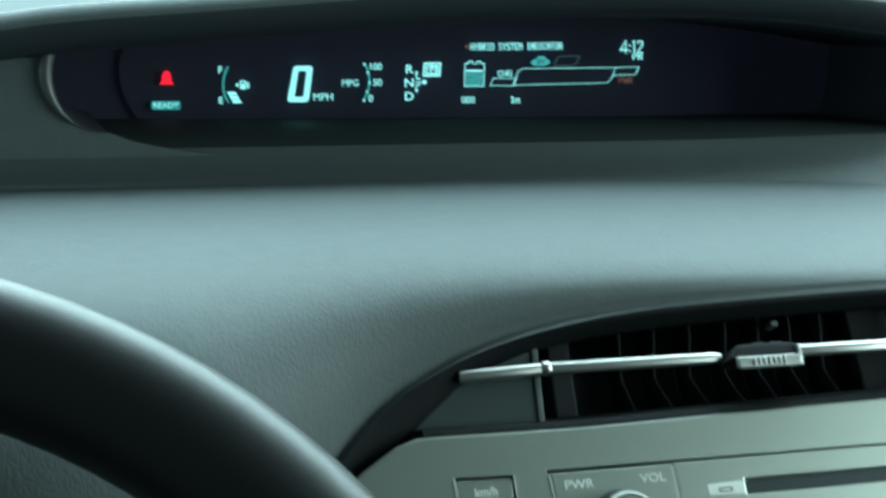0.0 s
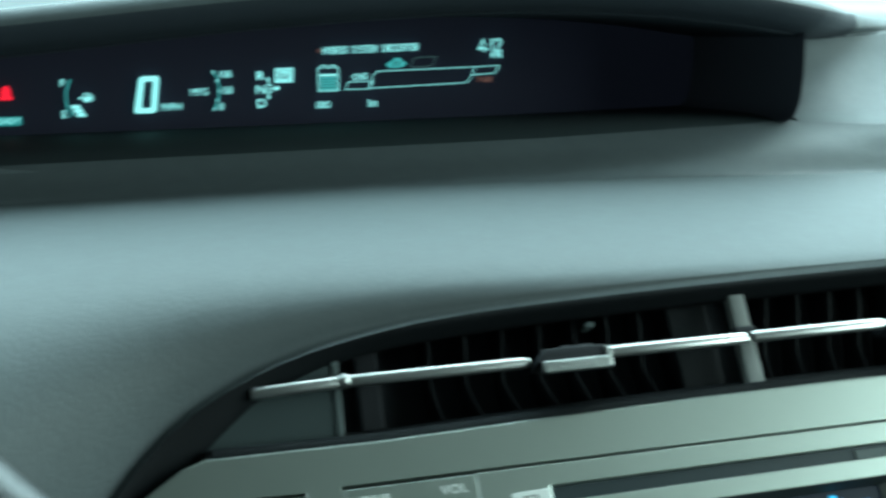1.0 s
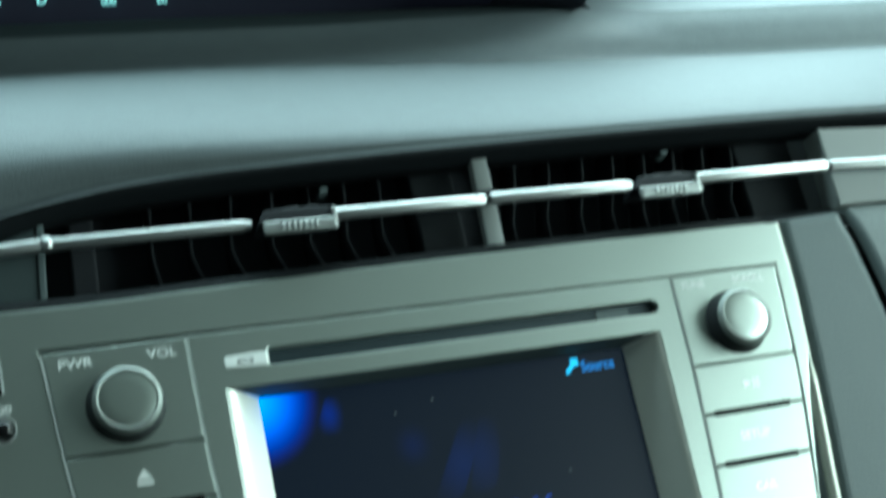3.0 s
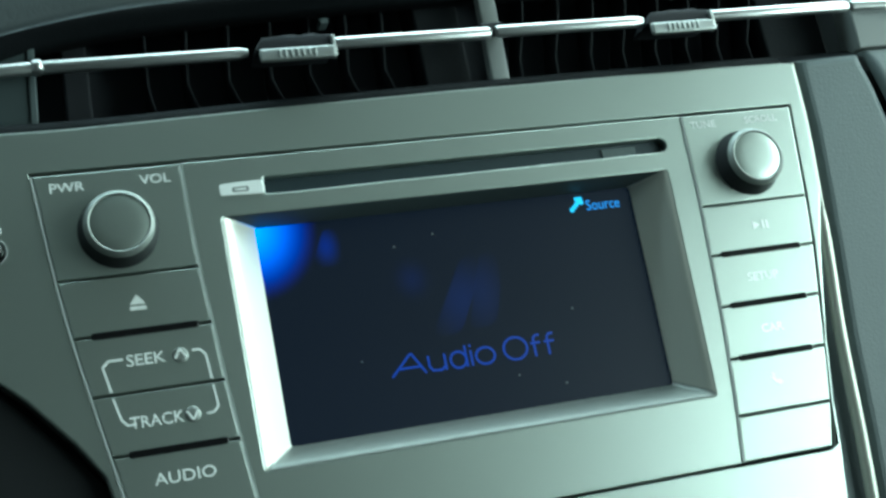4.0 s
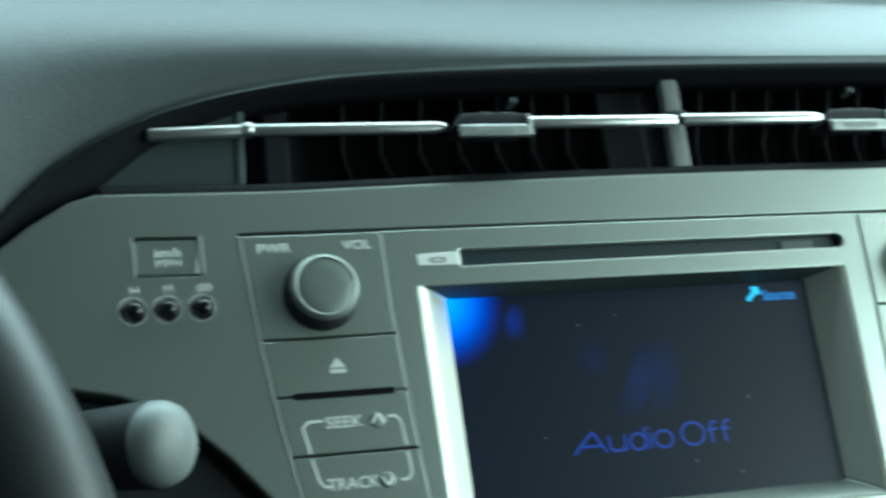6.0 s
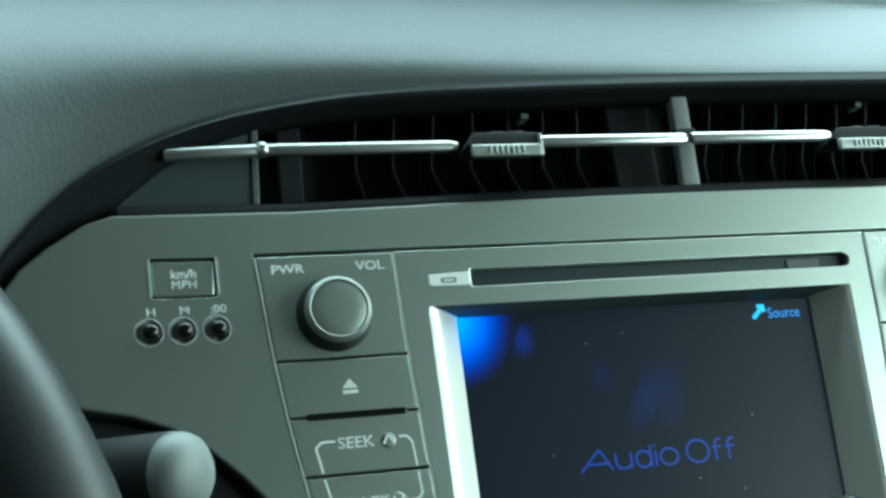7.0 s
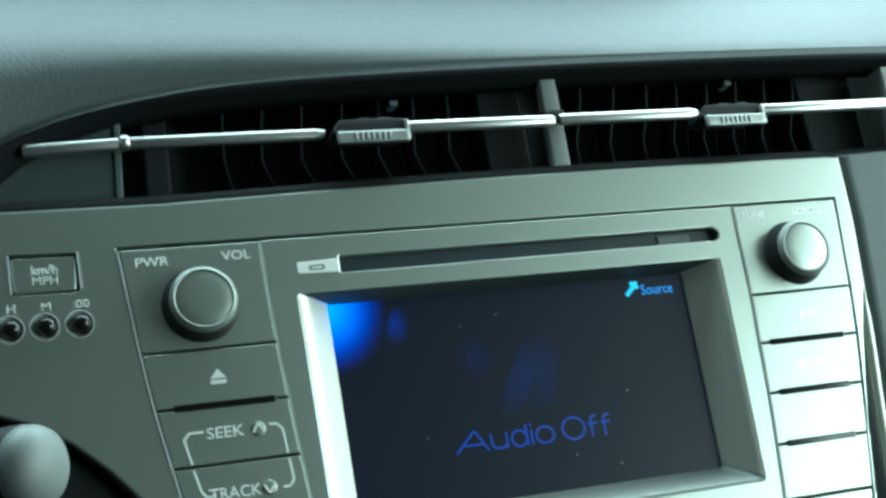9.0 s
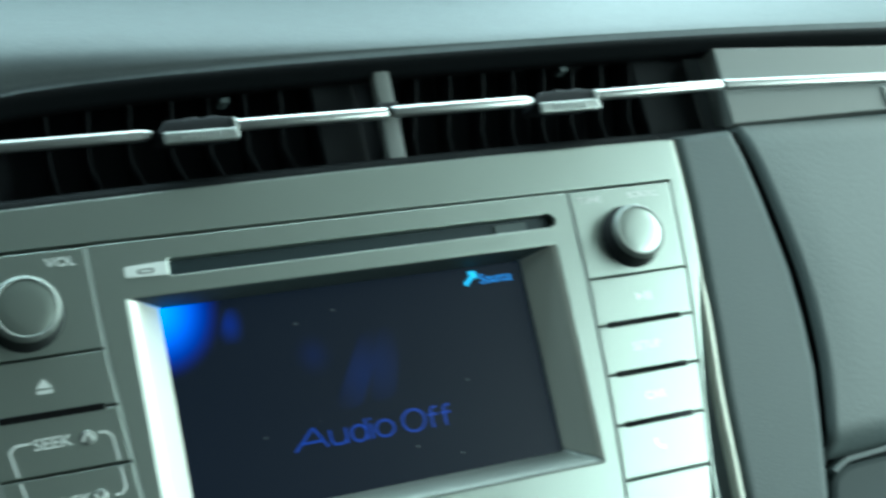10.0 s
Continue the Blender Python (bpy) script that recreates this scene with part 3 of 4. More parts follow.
pieces = {"top": [], "bottom": [], "left": [], "right": []}
for f in bez.faces:
    c = f.calc_center_median() / MM
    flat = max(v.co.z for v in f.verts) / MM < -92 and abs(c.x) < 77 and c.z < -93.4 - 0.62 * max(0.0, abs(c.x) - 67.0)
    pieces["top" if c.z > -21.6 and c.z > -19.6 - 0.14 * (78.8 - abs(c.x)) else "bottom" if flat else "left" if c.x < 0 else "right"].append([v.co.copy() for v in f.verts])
bez.free()
# One silver surround; darker materials put shade into its top and bottom sides.
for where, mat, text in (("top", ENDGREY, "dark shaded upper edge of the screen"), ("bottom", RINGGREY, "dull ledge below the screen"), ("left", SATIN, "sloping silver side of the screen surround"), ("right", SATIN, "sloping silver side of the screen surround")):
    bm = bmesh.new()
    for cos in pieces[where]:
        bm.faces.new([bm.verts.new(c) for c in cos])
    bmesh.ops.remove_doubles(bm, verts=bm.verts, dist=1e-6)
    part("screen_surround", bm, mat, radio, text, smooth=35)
screen = part("screen", box(-69, 69, 10.4, 12.4, -95, -20), LCD, radio, "dark glossy display showing blue words")


def screen_letter(lines, w=0.75):
    bm = bmesh.new()
    for pts in lines:
        closed = pts[0] == pts[-1]
        stroke(pts[:-1] if closed else pts, w, 10.3, 10.36, bm, closed)
    return part("letter", bm, BLUE, screen, "thin blue letter")


screen_letter([[(-31.0, -76.6), (-24.0, -69.8), (-23.4, -69.8), (-19.4, -76.6)], [(-28.4, -74.2), (-20.8, -74.2)]])
screen_letter([[(-18.0, -71.2), (-18.0, -74.8), (-17.0, -76.2), (-14.0, -76.4), (-12.6, -75.2)], [(-12.4, -71.2), (-12.4, -76.6)]])
screen_letter([[(-5.0, -69.4), (-5.0, -76.6)], arc(-7.8, -73.9, 2.75, 0, 360, 16)])
screen_letter([[(-3.2, -71.4), (-3.2, -76.6)], [(-3.2, -69.4), (-3.2, -70.2)]])
screen_letter([[(1.7 + 3.3 * math.cos(radians(a)), -73.8 + 2.8 * math.sin(radians(a))) for a in range(0, 361, 20)]])
screen_letter([[(12.6 + 4.2 * math.cos(radians(a)), -72.9 + 3.8 * math.sin(radians(a))) for a in range(0, 361, 20)]])
for x in (19.4, 24.4):
    screen_letter([[(x + 2.4, -69.4), (x + 0.8, -69.5), (x, -70.6), (x, -76.6)], [(x - 1.3, -72.0), (x + 2.3, -72.0)]])
words("Source", 49.8, -28.0, 3.9, 10.35, SKYBLUE, screen, align="LEFT", wide=0.86, thick=0.05)
icon = bmesh.new()
for x, z in ((43.6, -28.0), (44.6, -27.1), (45.6, -26.2), (46.4, -25.3), (46.0, -24.2), (47.4, -24.2), (47.6, -25.6)):
    plate([(x, z), (x + 1.5, z), (x + 1.5, z + 1.4), (x, z + 1.4)], 10.3, 10.38, bm=icon)
part("source_icon", icon, ICONBLUE, screen, "small light-blue arrow mark")


def glow_material(name, colour, power, centre, reach):
    """A soft patch of lit picture on the display, fading from its centre."""
    m = bpy.data.materials.new(name)
    m.use_nodes = True
    n, l = m.node_tree.nodes, m.node_tree.links
    tc = n.new("ShaderNodeTexCoord")
    off = n.new("ShaderNodeVectorMath")
    off.operation = "SUBTRACT"
    off.inputs[1].default_value = [c * MM for c in centre]
    sc = n.new("ShaderNodeVectorMath")
    sc.operation = "DIVIDE"
    sc.inputs[1].default_value = [c * MM for c in reach]
    ln = n.new("ShaderNodeVectorMath")
    ln.operation = "LENGTH"
    mr = n.new("ShaderNodeMapRange")
    mr.interpolation_type = "SMOOTHSTEP"
    mr.inputs["From Min"].default_value, mr.inputs["From Max"].default_value = 1.0, 0.0
    mr.inputs["To Max"].default_value = power
    ramp = n.new("ShaderNodeMix")
    ramp.data_type = "RGBA"
    ramp.inputs["A"].default_value = (*colour[0], 1)
    ramp.inputs["B"].default_value = (*colour[1], 1)
    clear, lit, both = n.new("ShaderNodeBsdfTransparent"), n.new("ShaderNodeEmission"), n.new("ShaderNodeAddShader")
    l.new(clear.outputs["BSDF"], both.inputs[0])
    l.new(lit.outputs["Emission"], both.inputs[1])
    l.new(both.outputs["Shader"], n["Material Output"].inputs["Surface"])
    l.new(tc.outputs["Object"], off.inputs[0])
    l.new(off.outputs["Vector"], sc.inputs[0])
    l.new(sc.outputs["Vector"], ln.inputs[0])
    l.new(ln.outputs["Value"], mr.inputs["Value"])
    l.new(mr.outputs["Result"], lit.inputs["Strength"])
    l.new(ln.outputs["Value"], ramp.inputs["Factor"])
    l.new(ramp.outputs["Result"], lit.inputs["Color"])
    return m


BLUEPATCH = glow_material("blue_screen_picture", ((0.0, 0.27, 1.0), (0.0, 0.0, 0.8)), 1.3, (-69, 10.3, -22), (23, 30, 25))
part("blue_picture", plate([(-67.4, -21.3), (-42.5, -21.3), (-44.5, -30), (-50, -38), (-58, -46), (-67.4, -49)], 10.3, 10.38), BLUEPATCH, screen, "bright blue corner of the picture")
HAZE1 = glow_material("faint_blue_picture", ((0.01, 0.06, 0.5), (0.0, 0.03, 0.4)), 0.06, (-2, 10.3, -54), (17, 30, 20))
part("faint_picture", plate(fillet([(-15, -65), (-5, -65.5), (3.5, -50), (6, -39), (0, -39.5)], 4), 10.33, 10.38), HAZE1, screen, "faint blue shape")
HAZE4 = glow_material("faint_blue_shape", ((0.01, 0.06, 0.5), (0.0, 0.03, 0.4)), 0.045, (5, 10.3, -52), (13, 30, 20))
part("faint_picture", plate(fillet([(-2, -64.5), (8, -64), (12.5, -50), (13, -39.5), (7, -38.5)], 4), 10.34, 10.39), HAZE4, screen, "faint blue shape")
HAZE3 = glow_material("dim_blue_haze", ((0.0, 0.05, 0.6), (0.0, 0.02, 0.4)), 0.03, (-18.2, 10.3, -44.8), (8, 30, 9))
part("faint_picture", plate(arc(-18.2, -44.8, 8.5, 0, 330, 14), 10.33, 10.38), HAZE3, screen, "faint blue shape")
HAZE2 = glow_material("dim_blue_picture", ((0.0, 0.06, 0.8), (0.0, 0.03, 0.5)), 0.14, (-45, 10.3, -30), (6, 30, 9))
part("faint_picture", plate(fillet([(-51, -37), (-41, -37), (-39, -25), (-45, -24)], 2), 10.33, 10.38), HAZE2, screen, "faint blue shape")
for x, z in ((-22, -33), (36, -62), (-40, -70), (12, -82), (28, -87), (-8, -30)):
    part("dust_speck", plate(arc(x, z, 0.35, 0, 300, 6), 10.3, 10.39), GREYPLATE, screen, "pale dust speck")

part("disc_slot", plate(slot_hole, 4.0, 5.0), BLACK, radio, "black disc slot")
part("slot_lip", box(-63.4, 80, 3.2, 4.0, -13.1, -7.6), SLOTBLUE, radio, "dark dust flap")
part("disc_mark", plate(fillet([(-78.3, -8.7), (-64.0, -8.2), (-64.0, -13.0), (-78.3, -12.6)], 1.0), -0.25, 2.0, 0.3), INK, radio, "white disc tag beside the slot")
part("disc_symbol", plate(fillet([(-74.2, -10.1), (-68.8, -10.0), (-68.8, -11.8), (-74.2, -11.7)], 0.8), -0.3, 0.5, holes=[fillet([(-73.4, -10.6), (-69.6, -10.5), (-69.6, -11.3), (-73.4, -11.2)], 0.3)]), GREYPLATE, radio, "grey outline mark on the tag")
part("slot_mark", box(57, 70, 2.6, 3.4, -12.2, -8.8), TRIM, radio, "dull mark inside the slot")

ROWS_Z = [0.0, -34.6, -52.8, -71.2, -89.6, -109.0, -124.5]


def cell(side, k, name, label=""):
    """A key of the outer column: the k-th from the top on that side (-1 or 1)."""
    z0, z1 = ROWS_Z[k] - 0.35, ROWS_Z[k + 1] + 0.35
    zs = [z0 + (z1 - z0) * i / 3 for i in range(4)]
    o = [(side * (edge_x(SIDE, z) - 0.3), z) for z in zs]
    i = [(side * (edge_x(INNER, z) + 0.3), z) for z in zs[::-1]]
    return part(name, plate(o + i, -0.25, 8.0, 0.45), SILVER, radio, label)


def slit(side, k):
    z = ROWS_Z[k]
    a, b = edge_x(INNER, z), edge_x(SIDE, z)
    lo, hi = a + (b - a) * 0.10, a + (b - a) * 0.87
    x0, x1 = (lo, hi) if side > 0 else (-hi, -lo)
    part("slit", plate(fillet([(x0, z + 1.15), (x1, z + 1.15), (x1, z - 1.15), (x0, z - 1.15)], 1.1), -0.45, 3.0, 0.3), GLOSS, radio, "narrow black groove between the keys")


def bright_edge(side, line, off, w=0.7):
    pts = [(side * (edge_x(line, z) + off), z) for z in [-0.5 - 6.5 * i for i in range(20)]]
    part("edge_line", stroke(pts, w, -0.35, 2.0), PALE, radio, "pale edge line")


def knob(x):
    k = part("knob", lathe([(12.4, -0.2), (12.0, -1.4), (11.2, -4.0), (10.8, -6.2)], (x, 0, -20.2), n=48), BLACK, radio, "round dial with a silver cap", smooth=40)
    part("knob_ring", lathe([(10.7, -5.6), (10.8, -6.6), (10.4, -7.7), (9.4, -8.3), (8.9, -8.1), (8.8, -7.8)], (x, 0, -20.2), n=48), RINGGREY, k, "dull silver chamfered ring", smooth=50)
    part("knob_cap", lathe([(8.9, -7.6), (8.7, -8.0), (7.6, -8.25), (5.0, -8.4), (0.5, -8.45)], (x, 0, -20.2), n=48), SILVER, k, "flat satin cap", smooth=50)


key_names = {-1: ["dial_cell", "eject_key", "seek_key", "track_key", "audio_key", "lower_key"], 1: ["dial_cell", "play_key", "setup_key", "car_key", "phone_key", "blank_key"]}
cells = {}
for side in (-1, 1):
    for k in range(6):
        cells[side, k] = cell(side, k, key_names[side][k])
    knob(side * 110.8)
for k in (2, 4):
    slit(-1, k)
for k in (2, 3, 4):
    slit(1, k)
bright_edge(-1, SIDE, 0.25)
bright_edge(-1, INNER, 0.1, 0.55)
bright_edge(1, INNER, 0.1, 0.4)
FY = -0.27
words("PWR", -124.6, -6.2, 3.1, FY, INK, cells[-1, 0], wide=1.15, extra=0.10)
words("VOL", -97.6, -6.0, 3.1, FY, INK, cells[-1, 0], wide=1.15, extra=0.10)
words("TUNE", 97.2, -5.3, 2.6, FY, BRIGHTINK, cells[1, 0], wide=1.1, extra=0.10)
words("SCROLL", 121.0, -5.1, 2.6, FY, BRIGHTINK, cells[1, 0], wide=1.05, extra=0.10)
words("SEEK", -108.3, -63.2, 3.6, FY, INK, cells[-1, 2], wide=1.1, extra=0.10)
words("TRACK", -107.4, -82.0, 3.6, FY, INK, cells[-1, 3], wide=0.98, extra=0.10)
words("AUDIO", -101.4, -99.6, 3.6, FY, INK, cells[-1, 4], wide=1.15, extra=0.10)
words("SETUP", 105.0, -63.4, 3.0, FY, BRIGHTINK, cells[1, 2], wide=1.05, extra=0.10)
words("CAR", 103.2, -82.0, 3.0, FY, BRIGHTINK, cells[1, 3], wide=1.05, extra=0.10)


def mark(loops, parent, name, label=""):
    bm = bmesh.new()
    for loop in loops:
        plate(loop, FY - 0.1, 0.0, bm=bm)
    return part(name, bm, BRIGHTINK if parent == cells[1, 1] else INK, parent, label)


mark([[(-110.8, -44.4), (-105.8, -44.4), (-108.3, -41.3)], [(-110.8, -45.0), (-105.8, -45.0), (-105.8, -46.2), (-110.8, -46.2)]], cells[-1, 1], "eject_mark")
mark([[(106.2, -42.0), (109.2, -43.6), (106.2, -45.2)], [(110.0, -42.0), (110.9, -42.0), (110.9, -45.2), (110.0, -45.2)], [(111.6, -42.0), (112.5, -42.0), (112.5, -45.2), (111.6, -45.2)]], cells[1, 1], "play_mark")
hs = bmesh.new()
stroke([(98.0, -96.6), (98.3, -98.0), (99.4, -99.4), (101.0, -100.2)], 1.0, FY - 0.1, 0.0, hs)
stroke([(97.7, -96.8), (99.0, -97.2)], 1.5, FY - 0.1, 0.0, hs)
stroke([(100.0, -99.2), (101.2, -100.2)], 1.5, FY - 0.1, 0.0, hs)
part("phone_mark", hs, BRIGHTINK, cells[1, 4])
for x, z, k in ((-97.9, -61.8, 2), (-96.8, -80.3, 3)):
    part("raised_dot", lathe([(2.5, 0.0), (2.3, -0.2), (1.7, -0.4), (1.0, -0.5), (0.2, -0.52)], (x, -0.2, z), n=28), RINGGREY, cells[-1, k], "small raised dot", smooth=70)
up = bmesh.new()
stroke([(-99.6, -62.9), (-98.2, -60.4), (-97.6, -60.4), (-96.2, -62.9)], 0.7, FY - 0.55, -0.3, up)
part("seek_arrow", up, INK, cells[-1, 2])
dn = bmesh.new()
stroke([(-98.5, -79.2), (-97.1, -81.6), (-96.5, -81.6), (-95.1, -79.2)], 0.7, FY - 0.55, -0.3, dn)
part("track_arrow", dn, INK, cells[-1, 3])
for pts, k in (([(-114.8, -60.8), (-119.2, -60.8), (-121.0, -62.6), (-119.4, -70.4)], 2), ([(-94.4, -60.8), (-92.0, -60.8), (-90.3, -62.6), (-89.6, -70.4)], 2),
               ([(-119.2, -72.2), (-117.6, -79.0), (-116.0, -80.8), (-113.4, -80.8)], 3), ([(-89.5, -72.2), (-88.9, -78.8), (-90.4, -80.6), (-92.6, -80.6)], 3)):
    br = bmesh.new()
    stroke(pts, 0.75, FY - 0.1, 0.0, br)
    part("bracket_line", br, INK, cells[-1, k])

# ---- trims right of the centre panel ----
side_trim = thing("side_trim", "dark grey grained trim between radio panel and passenger side", "trim", PANEL)
gap = [(172.6, 20.4), (176.2, 5), (178.2, -10), (179.8, -26), (181.0, -42), (180.8, -60), (178.8, -82), (172.0, -112), (160, -160)]
inner_edge = [(x + 2.2, z) for x, z in right][::-1]
part("trim_face", plate(inner_edge + [(142.5, 19.4)] + gap, 1.5, 14.0, 4.0, steps=4), TRIM, side_trim, smooth=9)
part("trim_core", box(118, 240, 14.0, 17.0, -160, 16), BLACK, side_trim, "black backing in the joint")
px = thing("passenger_panel", "smooth grey grained dashboard panel on the passenger side", "panel", PANEL)
rows_p = []
for i in range(40):
    xo = 0.0 if i == 0 else 530.0 * (i / 39) ** 1.6
    row = []
    for j in range(23):
        z = 21.2 - 138.1 * j / 22
        x0 = table(-z, [(-b, a) for a, b in gap]) + 1.9
        rim_drop = 2.4 * max(0.0, 1 - xo / 1.6) ** 2 + 2.5 * max(0.0, 1 - (21.2 - z) / 4.0) ** 2 + 8.0 * max(0.0, 1 - (z + 116.9) / 8.0) ** 2
        row.append(Vector((x0 + xo, 1.0 + rim_drop - 2.5 * math.sin(math.pi * j / 22) * min(1.0, 0.6 + xo / 40) + 0.02 * xo, z)) * MM)
    rows_p.append(row)
part("panel_skin", grid(rows_p), DASHGREY, px, smooth=60)
part("panel_back", box(172, 700, 16.0, 20.0, -260, 18), BLACK, px, "black backing in the joint")
glove = thing("glove_box", "grey lid of a glove box below the panel", "glove box", PANEL)
part("lid", plate(fillet([(171.5, -123.5), (180, -119.5), (700, -112), (700, -260), (150, -260), (160, -160)], 4), 4.0, 15.0, 3.0), ENDGREY, glove, "dark lid", smooth=20)
part("lid_edge", stroke([(172.5, -121.6), (180, -118.4), (240, -115.6), (700, -110)], 1.8, 2.0, 10.0), TRIM, glove, "thin upper edge of the lid")
low = thing("column_cover", "matt black lower cover round the steering column", "cover", PANEL)
hollow = [(-112, -162), (-114, -113), (-123.5, -96), (-132.5, -85), (-144.5, -70.5), (-154, -61), (-164, -54), (-175, -49.5), (-189.5, -46.2), (-206, -44), (-235, -36), (-420, -30), (-420, -260), (-112, -260)]
part("cover_face", plate(hollow, 6.0, 30.0, 3.0), BLACK, low, smooth=20)
part("cover_seam", stroke([(-205, -82), (-186, -92), (-172, -106), (-163, -124), (-158, -150)], 0.5, 5.6, 7.0), TRIM, low, "thin seam line")

# ---- air vents ----
vent = thing("air_vent", "wide black dashboard air vent with a chrome bar and sliders", "air vent", PANEL)
part("duct_back", box(-172, 176, 36, 39, 8, 75), DUCT, vent, "black back of the duct")
part("duct_roof", box(-172, 176, 16, 62, 70, 73), DUCT, vent, "black roof of the duct")
part("duct_floor", box(-172, 176, 12, 62, 8, 11), DUCT, vent, "black floor of the duct")
sill = bmesh.new()
grid([[(x * MM, 0.003, (table(x, [(-178, 15.5)] + topline + [(180, 18.2)]) - 0.3) * MM), (x * MM, 0.011, (table(x, [(-178, 15.5)] + topline + [(180, 18.2)]) + 6.6) * MM), (x * MM, 0.030, (table(x, [(-178, 15.5)] + topline + [(180, 18.2)]) + 5.0) * MM)] for x in range(-178, 181, 6)], sill)
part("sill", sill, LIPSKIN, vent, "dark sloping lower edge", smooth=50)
part("end_plate", plate([(-178, 12), (-132.6, 14), (-131.6, 52), (-178, 50)], 9.0, 14.0), ENDGREY, vent, "dark grey blanking plate at the end")
part("end_post", plate(fillet([(-132.8, 14), (-130.4, 14), (-128.2, 55), (-130.6, 55)], 0.6), 8.2, 40.0, 0.5), TRIM, vent, "upright grey edge", smooth=20)
part("inner_plate", plate([(-121.0, 12), (-112.6, 12), (-111.4, 60), (-119.8, 60)], 22.0, 35.5, 0.8), VANE, vent, "upright plate inside the duct")
part("centre_post", plate(fillet([(24.0, 12), (31.0, 12), (32.2, 60), (25.6, 60)], 1.2), 7.0, 11.0, 0.8, steps=3), GREYPLATE, vent, "grey rounded post between the two outlets", smooth=30)
part("blank_block", box(146.0, 173.0, 20, 35.5, 12, 66, 1.0), LIPGREY, vent, "dark plate at the end of the outlet")
part("post_clip", box(22.6, 31.2, 3.0, 9.0, 39.4, 43.4, 0.8), VANE, vent, "black clip where the bars meet the post")
part("blank_block", box(4.5, 22.0, 20, 35.5, 12, 66, 1.0), LIPGREY, vent, "dark grey plate beside the post")


def vane(x, leans):
    """An upright air-guide vane with a curved front edge; leans says how its edge wanders across, from bottom to top."""
    bm = bmesh.new()
    rows = []
    for z, front, off in zip((12, 18, 24, 30, 37, 44, 52, 64), (15.5, 16.0, 17.5, 20.0, 23.0, 21.0, 19.0, 18.5), leans):
        rows.append([bm.verts.new(Vector((x + off + a, y, z)) * MM) for a, y in ((0, 35), (0, front + 0.4), (0.25, front), (0.75, front), (1.0, front + 0.4), (1.0, 35))])
    for p, q in zip(rows, rows[1:]):
        for i in range(6):
            bm.faces.new((p[i - 1], p[i], q[i], q[i - 1]))
    bm.faces.new(rows[0])
    bm.faces.new(rows[-1])
    return part("vane", bm, VANEEDGE, vent, smooth=50)


for x, k in ((-92.9, 0.4), (-78.9, 1.0), (-64.4, 1.2), (-49.5, 1.2), (-35.7, 1.0), (-22.1, 0.8), (-8.5, 0.7)):
    vane(x, [k * v for v in (5.5, 3.4, 1.6, 0, -1.0, -0.6, 0.2, 1.0)])
for x in (41.4, 55.8, 70.3, 83.8, 97.6, 111.0, 124.5, 138.0):
    vane(x, (-3.2, -2.4, -1.2, 0, 1.6, 3.2, 4.8, 6.6))
part("right_plate", plate([(174.9, 22.4), (260, 22.8), (700, 22.0), (700, 44), (330, 51.0), (256, 53.0), (176.2, 56.4)], 3.0, 14.0, 0.6), GREYPLATE, vent, "grey blanking plate beyond the outlet")
part("plate_edge", box(256.6, 258.6, 1.6, 4.0, 24.0, 33.0, 0.4), PALE, vent, "pale upright edge on the plate")


def bar(x0, x1, z0, z1, y, r=2.3, tip=0):
    """A chrome bar along x, with a bevelled end where tip is given."""
    bm = bmesh.new()
    n, rings = 16, []
    st = [(0, 0.86), (0.8, 1.0), (x1 - x0 - 0.8, 1.0), (x1 - x0, 0.86)]
    if tip:
        st = [(0, 0.86), (0.8, 1.0), (x1 - x0 - 3, 1.0), (x1 - x0, 0.7)]
    for a, s in st:
        u = a / (x1 - x0)
        rings.append([bm.verts.new(((x0 + a) * MM, (y + 0.75 * r * s * math.cos(2 * math.pi * i / n)) * MM, (z0 + (z1 - z0) * u + r * s * math.sin(2 * math.pi * i / n)) * MM)) for i in range(n)])
    for p, q in zip(rings, rings[1:]):
        for i in range(n):
            bm.faces.new((p[i - 1], p[i], q[i], q[i - 1]))
    bm.faces.new(rings[0])
    bm.faces.new(rings[-1])
    return part("chrome_bar", bm, CHROME, vent, "bright chrome bar", smooth=50)


bar(-160.5, -129.8, 36.4, 37.4, 3.0)
bar(-127.4, -61.0, 37.4, 37.5, 3.0, tip=1)
bar(-33, 24.4, 37.5, 37.6, 0.0)
bar(26.6, 84.0, 37.6, 37.7, -0.5, tip=1)
bar(112, 171.8, 38.0, 38.5, -0.5)
bar(173.8, 420, 38.5, 31.4, 0.0)
part("bar_joint", lathe([(2.0, -1.8), (2.75, -1.0), (2.75, 1.0), (2.0, 1.8)], (-128.6, 2.8, 37.5), axis="x", n=16), CHROME, vent, smooth=50)


